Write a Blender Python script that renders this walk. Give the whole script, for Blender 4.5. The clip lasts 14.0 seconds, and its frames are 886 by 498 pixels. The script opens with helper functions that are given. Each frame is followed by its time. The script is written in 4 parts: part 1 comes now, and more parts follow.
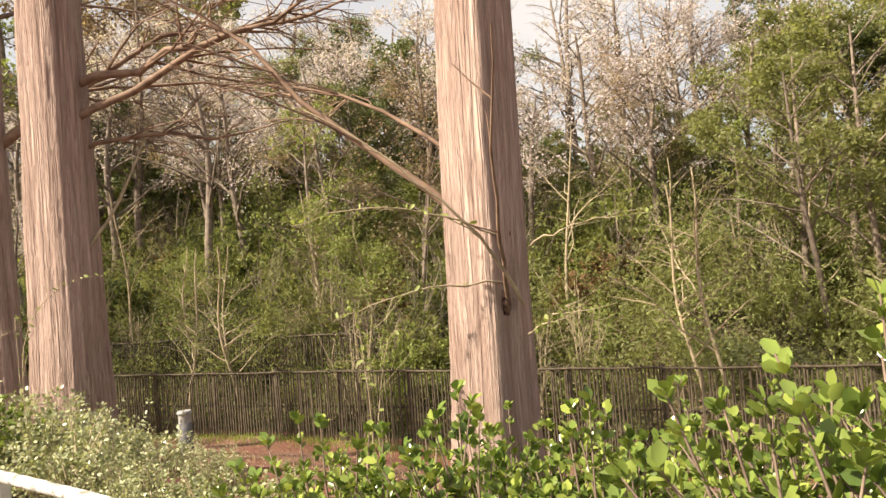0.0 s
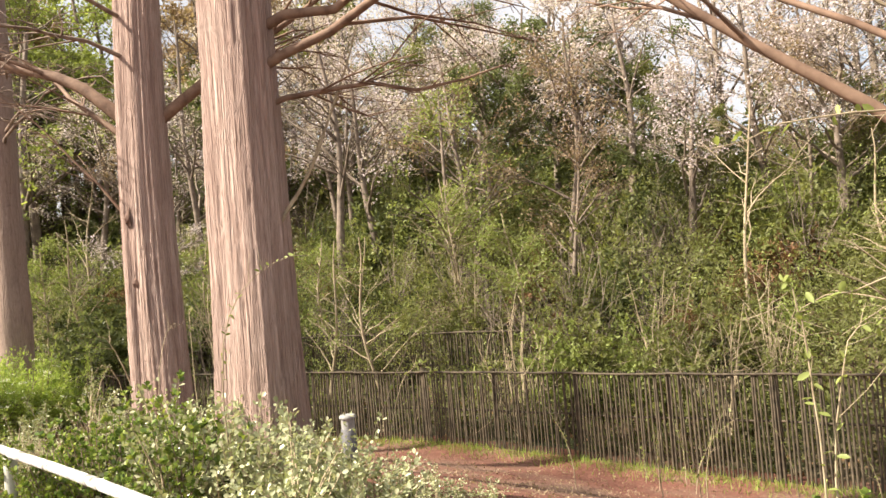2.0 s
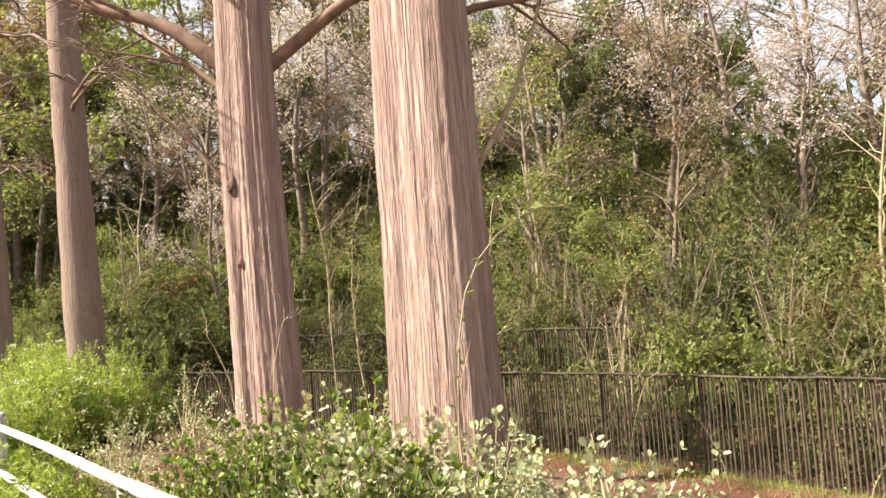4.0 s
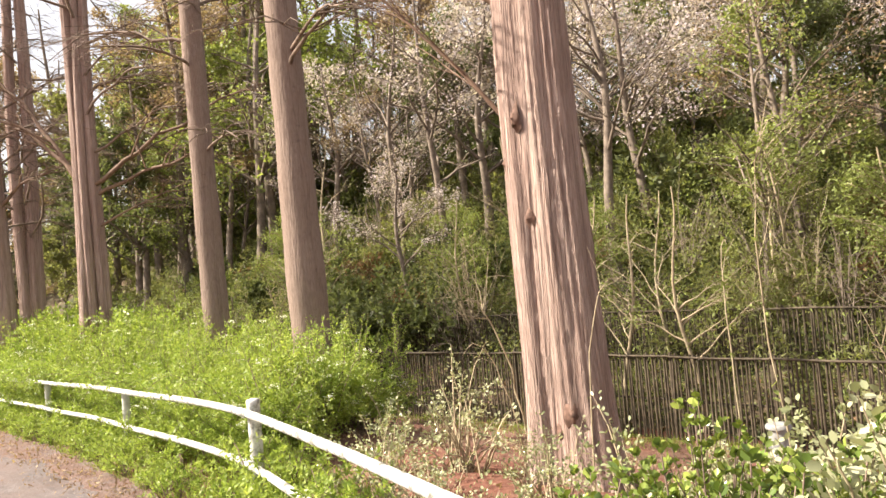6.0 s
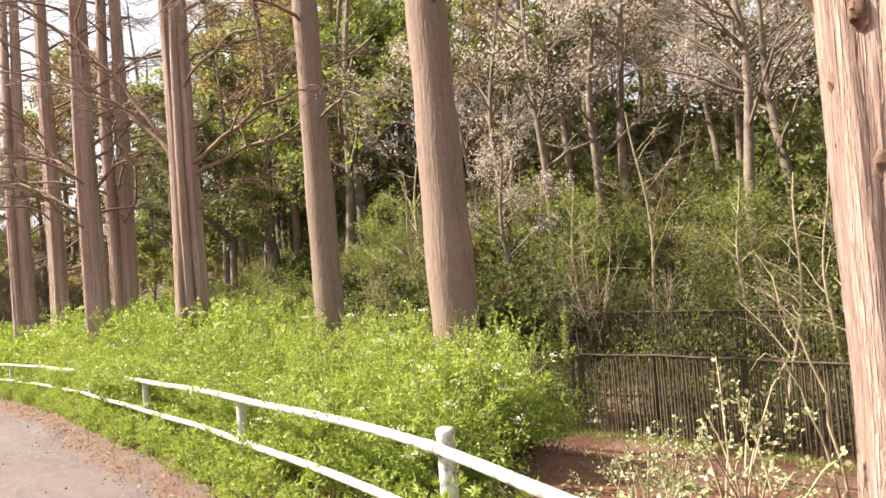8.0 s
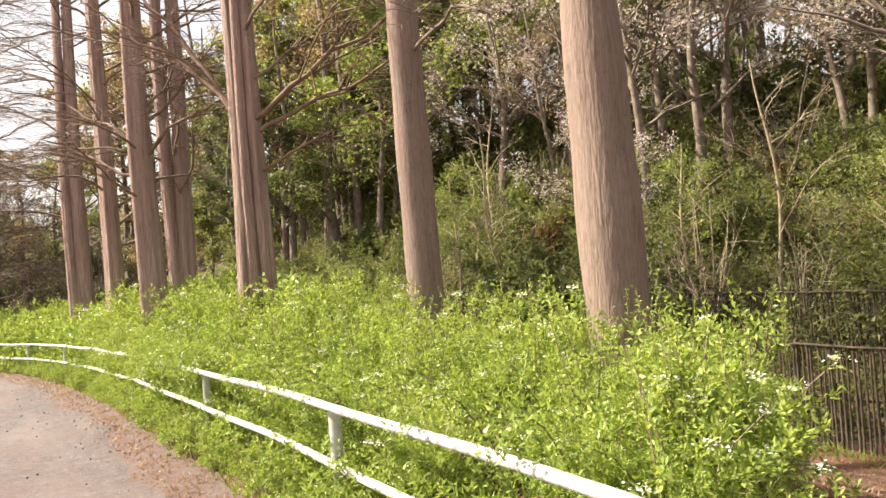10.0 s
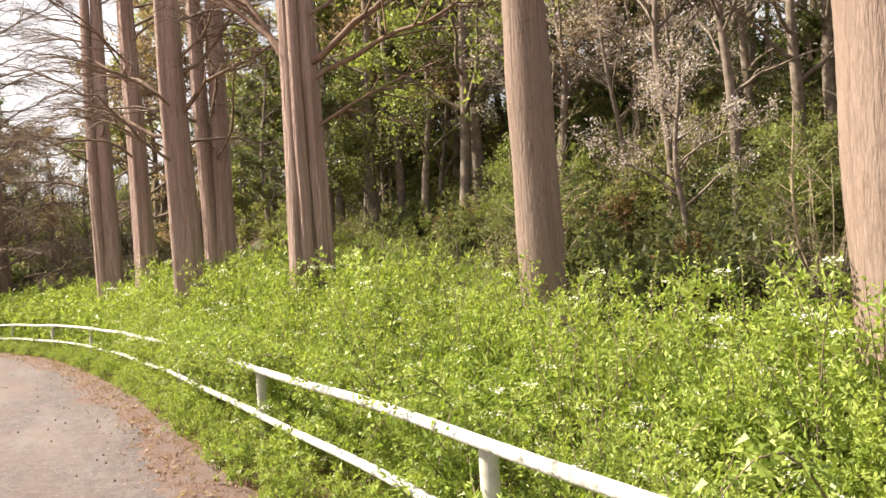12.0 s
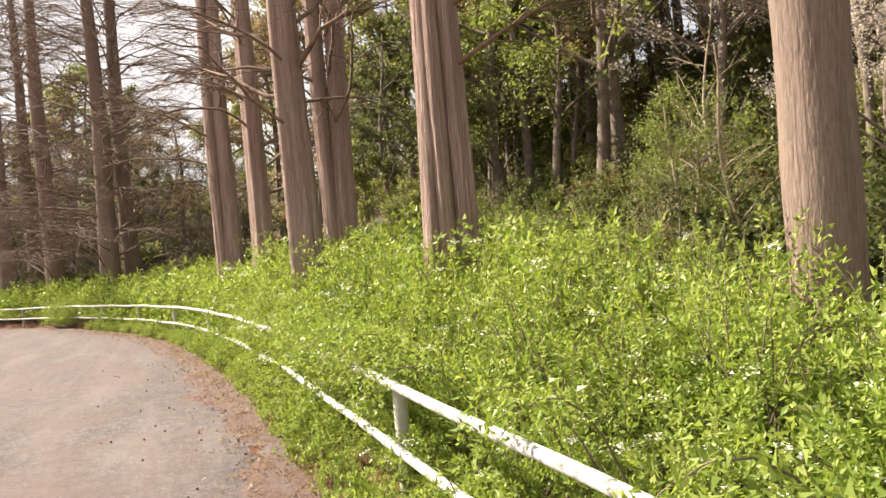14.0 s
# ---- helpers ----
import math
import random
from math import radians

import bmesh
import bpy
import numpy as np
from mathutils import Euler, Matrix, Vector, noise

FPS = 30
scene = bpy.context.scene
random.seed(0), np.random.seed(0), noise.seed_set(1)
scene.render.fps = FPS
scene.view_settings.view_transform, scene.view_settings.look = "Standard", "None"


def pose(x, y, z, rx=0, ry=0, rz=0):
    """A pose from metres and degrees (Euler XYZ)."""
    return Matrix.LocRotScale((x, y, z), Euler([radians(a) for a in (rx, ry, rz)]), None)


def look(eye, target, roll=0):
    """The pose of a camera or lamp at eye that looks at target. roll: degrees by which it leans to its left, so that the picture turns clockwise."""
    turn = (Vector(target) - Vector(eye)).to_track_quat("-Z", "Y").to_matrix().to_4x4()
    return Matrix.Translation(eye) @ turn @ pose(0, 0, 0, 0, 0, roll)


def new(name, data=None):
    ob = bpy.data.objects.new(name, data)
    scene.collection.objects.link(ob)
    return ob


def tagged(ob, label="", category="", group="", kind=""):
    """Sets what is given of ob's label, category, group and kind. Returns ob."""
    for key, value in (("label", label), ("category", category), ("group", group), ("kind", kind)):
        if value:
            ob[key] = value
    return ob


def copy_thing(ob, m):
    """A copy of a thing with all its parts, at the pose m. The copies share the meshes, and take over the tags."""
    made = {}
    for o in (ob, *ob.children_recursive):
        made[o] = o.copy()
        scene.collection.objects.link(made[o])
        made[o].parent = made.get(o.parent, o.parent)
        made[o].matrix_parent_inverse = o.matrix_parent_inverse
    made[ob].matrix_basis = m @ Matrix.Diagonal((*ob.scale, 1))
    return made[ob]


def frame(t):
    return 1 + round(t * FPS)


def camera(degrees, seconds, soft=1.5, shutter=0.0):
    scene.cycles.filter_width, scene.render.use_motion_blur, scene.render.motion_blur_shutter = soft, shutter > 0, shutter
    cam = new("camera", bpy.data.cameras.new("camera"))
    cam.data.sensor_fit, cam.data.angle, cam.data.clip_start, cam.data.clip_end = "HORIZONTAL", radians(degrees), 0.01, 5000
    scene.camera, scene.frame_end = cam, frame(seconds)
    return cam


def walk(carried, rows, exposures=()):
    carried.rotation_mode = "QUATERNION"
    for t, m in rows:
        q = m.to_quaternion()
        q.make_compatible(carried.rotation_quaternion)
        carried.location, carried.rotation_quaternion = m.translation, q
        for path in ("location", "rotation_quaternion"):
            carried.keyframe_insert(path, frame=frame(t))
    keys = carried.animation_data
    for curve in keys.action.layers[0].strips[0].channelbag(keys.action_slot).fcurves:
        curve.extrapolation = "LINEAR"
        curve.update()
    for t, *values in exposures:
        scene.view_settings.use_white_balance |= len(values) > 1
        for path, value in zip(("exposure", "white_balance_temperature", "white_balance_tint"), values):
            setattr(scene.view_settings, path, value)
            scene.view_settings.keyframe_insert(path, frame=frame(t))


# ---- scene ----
cam = camera(63.9, 14.0)
METRES, EYE, TILT, LEAN, TURN = 16.0, 1.714, 0.0, 0.0, 23.8
ROWS = [
    (0.0, 0.0, 0.0, 0.0, 0.12, 1.61, 4.31),
    (0.5, -0.0246, 0.0247, -0.0027, 2.37, 1.32, 4.53),
    (1.0, -0.048, 0.0484, -0.0038, 4.29, 1.7, 4.45),
    (1.5, -0.073, 0.0723, -0.0032, 6.51, 2.03, 4.39),
    (2.0, -0.0964, 0.1018, -0.0032, 8.07, 2.06, 4.52),
    (4.5, -0.2328, 0.2127, -0.0097, 12.32, 2.11, 4.06),
    (5.0, -0.2616, 0.2335, -0.0105, 15.32, 1.81, 3.94),
    (5.5, -0.2904, 0.2548, -0.0124, 18.53, 1.43, 4.17),
    (6.0, -0.3229, 0.2741, -0.0134, 22.41, 1.6, 4.8),
    (6.5, -0.3554, 0.2916, -0.0125, 25.7, 1.71, 4.76),
    (7.0, -0.3853, 0.3137, -0.0122, 27.17, 1.68, 4.84),
    (7.5, -0.4127, 0.333, -0.0137, 27.44, 1.71, 4.57),
    (10.0, -0.5533, 0.4436, -0.0206, 32.02, 0.39, 4.32),
    (10.5, -0.5854, 0.4645, -0.0225, 32.63, -0.16, 4.64),
    (11.0, -0.6147, 0.4789, -0.0248, 33.11, -0.06, 4.99),
    (11.5, -0.6435, 0.4977, -0.027, 33.13, -0.61, 4.35),
    (12.0, -0.6726, 0.52, -0.0282, 34.05, -0.68, 3.71),
    (12.5, -0.7, 0.5396, -0.0299, 36.24, -0.8, 3.58),
    (13.0, -0.7283, 0.5654, -0.0303, 37.57, -1.3, 3.58),
    (13.5, -0.7576, 0.5863, -0.0316, 40.86, -1.46, 4.51),
    (14.0, -0.7857, 0.6088, -0.0333, 43.23, -1.79, 4.51),
]
walk(cam, [(t, pose(0, 0, EYE, TILT, LEAN, TURN) @ pose(METRES * x, METRES * y, METRES * z, 90 + pitch, roll, yaw)) for t, x, y, z, yaw, pitch, roll in ROWS],
     [(0.0, 1.36, 7500, 8), (1.0, 1.48, 7150, 7.6), (2.0, 1.56, 7000, 8), (4.5, 1.6, 7000, 8.8), (7.5, 1.66, 7000, 9), (10.0, 1.56, 7100, 8.7), (11.5, 1.51, 7100, 8.7), (14.0, 1.4, 7100, 9)])

# ---- world, sun ----
SUN_AZ, SUN_EL = radians(227), radians(42)
sun_dir = Vector((math.cos(SUN_AZ) * math.cos(SUN_EL), math.sin(SUN_AZ) * math.cos(SUN_EL), math.sin(SUN_EL)))
world = bpy.data.worlds.new("sky")
scene.world = world
world.use_nodes = True
wn = world.node_tree
sky = wn.nodes.new("ShaderNodeTexSky")
sky.sky_type, sky.sun_disc = "NISHITA", False
sky.sun_elevation, sky.sun_rotation = SUN_EL, radians(90) - SUN_AZ
sky.air_density, sky.dust_density = 1.0, 4.0
wn.nodes["Background"].inputs[1].default_value = 0.078
cloud, veil, cc = wn.nodes.new("ShaderNodeTexNoise"), wn.nodes.new("ShaderNodeValToRGB"), wn.nodes.new("ShaderNodeTexCoord")
cloud.inputs["Scale"].default_value, cloud.inputs["Detail"].default_value = 2.2, 6.0
wn.links.new(cc.outputs["Generated"], cloud.inputs["Vector"])
wn.links.new(cloud.outputs["Fac"], veil.inputs[0])
veil.color_ramp.elements[0].position, veil.color_ramp.elements[0].color = 0.3, (0.35, 0.35, 0.35, 1)
veil.color_ramp.elements[1].position, veil.color_ramp.elements[1].color = 0.6, (0.95, 0.95, 0.95, 1)
blend = wn.nodes.new("ShaderNodeMix")
blend.data_type = "RGBA"
wn.links.new(veil.outputs[0], blend.inputs[0])
wn.links.new(sky.outputs[0], blend.inputs[6])
# the cloud veil is brightest round the sun
toward, spread_light, glow = wn.nodes.new("ShaderNodeVectorMath"), wn.nodes.new("ShaderNodeMapRange"), wn.nodes.new("ShaderNodeVectorMath")
toward.operation, glow.operation = "DOT_PRODUCT", "SCALE"
toward.inputs[1].default_value = sun_dir
wn.links.new(cc.outputs["Generated"], toward.inputs[0])
wn.links.new(toward.outputs["Value"], spread_light.inputs["Value"])
spread_light.inputs["From Min"].default_value, spread_light.inputs["From Max"].default_value = 0.3, 1.0
spread_light.inputs["To Min"].default_value, spread_light.inputs["To Max"].default_value = 4.9, 6.6
glow.inputs[0].default_value = (1.0, 0.985, 1.05)
wn.links.new(spread_light.outputs[0], glow.inputs["Scale"])
wn.links.new(glow.outputs[0], blend.inputs[7])
wn.links.new(blend.outputs[2], wn.nodes["Background"].inputs[0])
sun = new("sun", bpy.data.lights.new("sun", "SUN"))
sun.data.energy, sun.data.angle, sun.data.color = 4.9, radians(1.2), (1.0, 0.92, 0.82)
sun.matrix_world = look(sun_dir * 60, (0, 0, 0))


# ---- materials ----
class Mat:
    """A node material with short hands for its nodes."""

    def __init__(self, name):
        self.m = bpy.data.materials.new(name)
        self.m.use_nodes = True
        self.t = self.m.node_tree
        self.b = self.t.nodes["Principled BSDF"]
        self.b.inputs["Specular IOR Level"].default_value = 0.3

    def n(self, kind, **values):
        node = self.t.nodes.new("ShaderNode" + kind)
        for k, v in values.items():
            node.inputs[k.replace("_", " ")].default_value = v
        return node

    def link(self, a, b):
        self.t.links.new(a, b)

    def coords(self, scale=(1, 1, 1), space="Object"):
        c, m = self.n("TexCoord"), self.n("Mapping")
        m.inputs["Scale"].default_value = scale
        self.link(c.outputs[space], m.inputs[0])
        return m.outputs[0]

    def noise(self, vec, scale, detail=4.0, rough=0.6):
        node = self.n("TexNoise", Scale=scale, Detail=detail, Roughness=rough)
        self.link(vec, node.inputs["Vector"])
        return node.outputs["Fac"]

    def ramp(self, fac, stops):
        node = self.n("ValToRGB")
        el = node.color_ramp.elements
        while len(el) < len(stops):
            el.new(0.5)
        for e, (p, c) in zip(el, stops):
            e.position, e.color = p, (*c, 1)
        self.link(fac, node.inputs[0])
        return node.outputs[0]

    def mix(self, fac, a, b, mode="MIX"):
        node = self.t.nodes.new("ShaderNodeMix")
        node.data_type, node.blend_type = "RGBA", mode
        for sock, v in ((node.inputs[0], fac), (node.inputs[6], a), (node.inputs[7], b)):
            if hasattr(v, "links") or hasattr(v, "is_linked"):
                self.link(v, sock)
            else:
                sock.default_value = v if isinstance(v, float) else (*v, 1)
        return node.outputs[2]

    def colour(self, out, rough=0.8):
        self.link(out, self.b.inputs["Base Color"])
        self.b.inputs["Roughness"].default_value = rough
        return self

    def bump(self, fac, strength=0.5, dist=0.02):
        node = self.n("Bump", Strength=strength, Distance=dist)
        self.link(fac, node.inputs["Height"])
        self.link(node.outputs[0], self.b.inputs["Normal"])
        return self


def crack(m, vec, scale, detail):
    """Narrow winding lines where a noise passes its middle."""
    sub, ab = m.n("Math"), m.n("Math")
    sub.operation, ab.operation = "SUBTRACT", "ABSOLUTE"
    sub.inputs[1].default_value = 0.5
    m.link(m.noise(vec, scale, detail, 0.55), sub.inputs[0])
    m.link(sub.outputs[0], ab.inputs[0])
    return ab.outputs[0]


def bark(name, dark, mid, pale, grey, depth=0.02, scars=False):
    """Stringy bark: pale strips between narrow dark cracks that run up the stem."""
    m = Mat(name)
    fine = crack(m, m.coords((20, 20, 3.2) if scars else (24, 24, 1.0)), 1.2, 5)
    wide = crack(m, m.coords((5, 5, 0.22)), 1.2, 3)
    fibre = m.noise(m.coords((48, 48, 6) if scars else (60, 60, 2.0)), 1.6, 5, 0.7)
    tone = m.noise(m.coords((2.2, 2.2, 0.45)), 1.4, 4)
    c = m.ramp(fibre, [(0.3, mid), (0.68, pale)])
    c = m.mix(m.ramp(tone, [(0.4, (0, 0, 0)), (0.66, (0.75, 0.75, 0.75))]), c, grey)
    strip = m.noise(m.coords((13, 13, 0.42)), 1.3, 4, 0.6)
    if not scars:
        c = m.mix(m.ramp(strip, [(0.5, (0, 0, 0)), (0.66, (0.45, 0.45, 0.45))]), c, pale)
        c = m.mix(m.ramp(strip, [(0.34, (0.3, 0.3, 0.3)), (0.46, (0, 0, 0))]), c, tuple(0.6 * q for q in mid))
    c = m.mix(m.ramp(fine, [(0.0, (0.3, 0.3, 0.3)), (0.02, (0.08, 0.08, 0.08)), (0.05, (0, 0, 0))]), c, dark)
    c = m.mix(m.ramp(wide, [(0.0, (0.38, 0.38, 0.38)), (0.014, (0.12, 0.12, 0.12)), (0.03, (0, 0, 0))]), c, dark)
    if scars:
        ring = m.noise(m.coords((3.2, 3.2, 7)), 1.6, 4, 0.6)
        c = m.mix(m.ramp(ring, [(0.62, (0, 0, 0)), (0.74, (0.35, 0.35, 0.35))]), c, dark)
    m.colour(c, 0.9)
    add = m.n("Math")
    add.operation = "ADD"
    m.link(m.ramp(fine, [(0.0, (0, 0, 0)), (0.12, (0.6, 0.6, 0.6))]), add.inputs[0])
    m.link(m.ramp(wide, [(0.0, (0, 0, 0)), (0.08, (0.6, 0.6, 0.6))]), add.inputs[1])
    return m.bump(add.outputs[0], 0.9, depth).m


def foliage(name, a, b, c, through_light=0.35, gloss=0.45, size=1.2):
    """Leaf green that varies from leaf to leaf and from patch to patch, with light passing through."""
    m = Mat(name)
    geo = m.n("NewGeometry")
    col = m.ramp(geo.outputs["Random Per Island"], [(0.0, a), (0.55, b), (1.0, c)])
    each = m.n("ObjectInfo")
    col = m.mix(m.ramp(each.outputs["Random"], [(0.0, (0.0, 0.0, 0.0)), (1.0, (0.35, 0.35, 0.35))]), col, c)
    patch = m.noise(m.coords(), size, 3)
    col = m.mix(m.ramp(patch, [(0.35, (0, 0, 0)), (0.75, (0.6, 0.6, 0.6))]), col, a)
    m.colour(col, gloss)
    tr = m.n("BsdfTranslucent")
    m.link(m.mix(1.0, col, (1.0, 1.0, 0.6), "MULTIPLY"), tr.inputs[0])
    ms = m.n("MixShader")
    ms.inputs[0].default_value = through_light
    m.link(m.b.outputs[0], ms.inputs[1])
    m.link(tr.outputs[0], ms.inputs[2])
    m.link(ms.outputs[0], m.t.nodes["Material Output"].inputs[0])
    return m.m


def plain(name, a, b, scale=6.0, rough=0.8, bump=0.3, dist=0.01):
    m = Mat(name)
    f = m.noise(m.coords(), scale, 6)
    m.colour(m.ramp(f, [(0.3, a), (0.7, b)]), rough)
    return m.bump(f, bump, dist).m


SHAGGY = bark("shaggy_red_bark", (0.085, 0.045, 0.036), (0.27, 0.172, 0.142), (0.52, 0.4, 0.35), (0.3, 0.2, 0.168), 0.03)
SMOOTH = bark("grey_brown_bark", (0.075, 0.05, 0.04), (0.172, 0.121, 0.098), (0.285, 0.216, 0.182), (0.208, 0.15, 0.122), 0.006, True)
TWIG = plain("twig_brown", (0.1, 0.07, 0.055), (0.27, 0.2, 0.155), 9)
STONE = plain("grit", (0.07, 0.06, 0.055), (0.3, 0.27, 0.25), 30)
KNOT = plain("knot_bark", (0.05, 0.028, 0.02), (0.22, 0.13, 0.1), 22)
LIMB = plain("limb_bark", (0.1, 0.06, 0.042), (0.27, 0.18, 0.13), 6)
PALE_TWIG = plain("pale_twig", (0.22, 0.17, 0.11), (0.42, 0.35, 0.24), 9)
WOODBARK = plain("woodland_bark", (0.09, 0.07, 0.055), (0.25, 0.2, 0.16), 5)
HEDGE_LEAF = foliage("hedge_leaf", (0.15, 0.23, 0.046), (0.295, 0.39, 0.078), (0.49, 0.555, 0.16), 0.45, 0.4)
GLOSSY_LEAF = foliage("glossy_leaf", (0.075, 0.12, 0.032), (0.15, 0.225, 0.05), (0.37, 0.42, 0.1), 0.28, 0.2, 2.5)
GREY_LEAF = foliage("greyish_leaf", (0.16, 0.18, 0.09), (0.32, 0.36, 0.19), (0.6, 0.59, 0.41), 0.3, 0.25, 2.5)
DARK_LEAF = foliage("evergreen_leaf", (0.085, 0.1, 0.046), (0.14, 0.165, 0.072), (0.21, 0.24, 0.115), 0.52, 0.4, 0.6)
WOOD_LEAF = foliage("woodland_leaf", (0.15, 0.155, 0.065), (0.235, 0.25, 0.1), (0.325, 0.345, 0.15), 0.58, 0.5, 0.6)
YOUNG_LEAF = foliage("young_leaf", (0.16, 0.2, 0.06), (0.26, 0.31, 0.09), (0.39, 0.44, 0.16), 0.45, 0.5, 0.8)
BUD_LEAF = foliage("budding_leaf", (0.2, 0.13, 0.09), (0.32, 0.23, 0.16), (0.46, 0.37, 0.24), 0.4, 0.6, 0.8)
# budding leaf with distance haze painted into its colour as a paler tone
HAZE_BUD = foliage("haze_paled_budding_leaf", (0.26, 0.23, 0.16), (0.36, 0.34, 0.23), (0.48, 0.46, 0.32), 0.5, 0.6, 0.5)
DRY_LEAF = foliage("dry_leaf", (0.14, 0.075, 0.04), (0.25, 0.14, 0.08), (0.38, 0.24, 0.14), 0.3, 0.7, 1.0)
BLOSSOM = foliage("pale_pink_blossom", (0.46, 0.39, 0.42), (0.58, 0.5, 0.54), (0.72, 0.66, 0.7), 0.4, 0.7, 1.0)
WHITE = foliage("white_flower", (0.75, 0.76, 0.7), (0.82, 0.82, 0.78), (0.85, 0.85, 0.84), 0.3, 0.7)
GRASS = foliage("verge_grass", (0.12, 0.19, 0.03), (0.24, 0.33, 0.06), (0.4, 0.42, 0.12), 0.4, 0.6, 1.5)
FENCE_WOOD = plain("dark_weathered_wood", (0.03, 0.024, 0.017), (0.125, 0.098, 0.068), 7)


def paint_white(name, worn_from):
    m = Mat(name)
    chips = m.noise(m.coords((1, 1, 1)), 24, 9, 0.75)
    big = m.noise(m.coords(), 1.6, 3)
    grime = m.ramp(m.noise(m.coords(), 11.0, 8, 0.72), [(0.38, (0.15, 0.145, 0.12)), (0.45, (0.36, 0.355, 0.33)), (0.54, (0.6, 0.6, 0.585))])
    rust = m.ramp(chips, [(0.35, (0.13, 0.06, 0.042)), (0.65, (0.34, 0.2, 0.155))])
    both = m.n("Math")
    both.operation = "MULTIPLY_ADD"
    m.link(big, both.inputs[0])
    both.inputs[1].default_value = 1.3
    m.link(chips, both.inputs[2])
    worn = m.ramp(both.outputs[0], [(worn_from, (0, 0, 0)), (worn_from + 0.12, (1, 1, 1))])
    m.colour(m.mix(worn, grime, rust), 0.5)
    return m.bump(worn, 0.3, 0.002).m


PAINT = paint_white("chipped_white_paint", 1.3)
RUSTY_PAINT = paint_white("rust_stained_white_paint", 1.05)
POST_PAINT = plain("weathered_grey_paint", (0.3, 0.3, 0.25), (0.5, 0.5, 0.44), 8, 0.7)


def soil():
    m = Mat("red_soil_and_litter")
    v = m.coords()
    big, fine = m.noise(v, 0.5, 4), m.noise(v, 14, 8, 0.7)
    red = m.ramp(fine, [(0.3, (0.075, 0.027, 0.018)), (0.55, (0.18, 0.076, 0.053)), (0.75, (0.28, 0.15, 0.11))])
    litter = m.ramp(m.noise(v, 30, 8, 0.75), [(0.3, (0.065, 0.042, 0.031)), (0.5, (0.18, 0.118, 0.085)), (0.7, (0.36, 0.26, 0.19))])
    c = m.mix(m.ramp(big, [(0.42, (0, 0, 0)), (0.64, (0.75, 0.75, 0.75))]), red, litter)
    m.colour(c, 0.95)
    return m.bump(fine, 0.8, 0.03).m


def hillside():
    m = Mat("leaf_litter_slope")
    v = m.coords()
    fine = m.noise(v, 9, 8, 0.75)
    c = m.ramp(fine, [(0.3, (0.05, 0.036, 0.026)), (0.5, (0.14, 0.095, 0.065)), (0.72, (0.27, 0.18, 0.12))])
    c = m.mix(m.ramp(m.noise(v, 0.35, 4), [(0.4, (0, 0, 0)), (0.65, (0.8, 0.8, 0.8))]), c, (0.035, 0.055, 0.02))
    m.colour(c, 0.95)
    return m.bump(fine, 0.9, 0.08).m


def asphalt():
    m = Mat("worn_asphalt")
    v = m.coords()
    grain = m.noise(v, 34, 10, 0.85)
    c = m.ramp(grain, [(0.36, (0.036, 0.032, 0.033)), (0.5, (0.132, 0.114, 0.113)), (0.64, (0.3, 0.262, 0.256))])
    patches = m.noise(v, 7, 9, 0.8)
    c = m.mix(m.ramp(patches, [(0.42, (0, 0, 0)), (0.58, (0.75, 0.75, 0.75))]), c, (0.07, 0.061, 0.063))
    dust = m.noise(m.coords((0.22, 1.1, 1)), 1.3, 6, 0.65)
    c = m.mix(m.ramp(dust, [(0.44, (0, 0, 0)), (0.7, (0.5, 0.5, 0.5))]), c, (0.245, 0.205, 0.198))
    red = m.noise(m.coords((0.4, 0.8, 1)), 1.5, 8, 0.7)
    c = m.mix(m.ramp(red, [(0.4, (0, 0, 0)), (0.6, (0.6, 0.6, 0.6))]), c, (0.145, 0.1, 0.087))
    m.colour(c, 0.85)
    return m.bump(grain, 0.8, 0.012).m


def needle_litter():
    m = Mat("reddish_needle_litter")
    v = m.coords()
    f = m.noise(v, 40, 9, 0.8)
    c = m.ramp(f, [(0.35, (0.055, 0.033, 0.028)), (0.5, (0.145, 0.088, 0.072)), (0.66, (0.28, 0.195, 0.155))])
    c = m.mix(m.ramp(m.noise(v, 3.5, 6, 0.7), [(0.45, (0, 0, 0)), (0.62, (0.6, 0.6, 0.6))]), c, (0.17, 0.145, 0.14))
    m.colour(c, 0.95)
    return m.bump(f, 0.9, 0.02).m


LITTER = needle_litter()
SOIL, SLOPE, ASPHALT = soil(), hillside(), asphalt()

# ---- mesh tools ----


class Geo:
    """Collects vertices and faces of three or four corners and makes one mesh of them."""

    def __init__(self):
        self.v, self.f, self.count = [], {3: [], 4: []}, 0

    def add(self, v, f):
        v, f = np.asarray(v, float), np.asarray(f, int)
        self.v.append(v)
        self.f[f.shape[1]].append(f + self.count)
        self.count += len(v)

    def mesh(self, name, material, smooth=False):
        me = bpy.data.meshes.new(name)
        v = np.concatenate(self.v) if self.v else np.zeros((0, 3))
        faces = [np.concatenate(self.f[k]) for k in (3, 4) if self.f[k]]
        idx = np.concatenate([f.ravel() for f in faces])
        sizes = np.concatenate([np.full(len(f), f.shape[1]) for f in faces])
        me.vertices.add(len(v))
        me.vertices.foreach_set("co", v.ravel())
        me.loops.add(len(idx))
        me.loops.foreach_set("vertex_index", idx.astype(np.int32))
        me.polygons.add(len(sizes))
        me.polygons.foreach_set("loop_start", (np.cumsum(sizes) - sizes).astype(np.int32))
        me.polygons.foreach_set("loop_total", sizes.astype(np.int32))
        if smooth:
            me.polygons.foreach_set("use_smooth", np.ones(len(sizes), bool))
        me.update(calc_edges=True)
        me.materials.append(material)
        return me


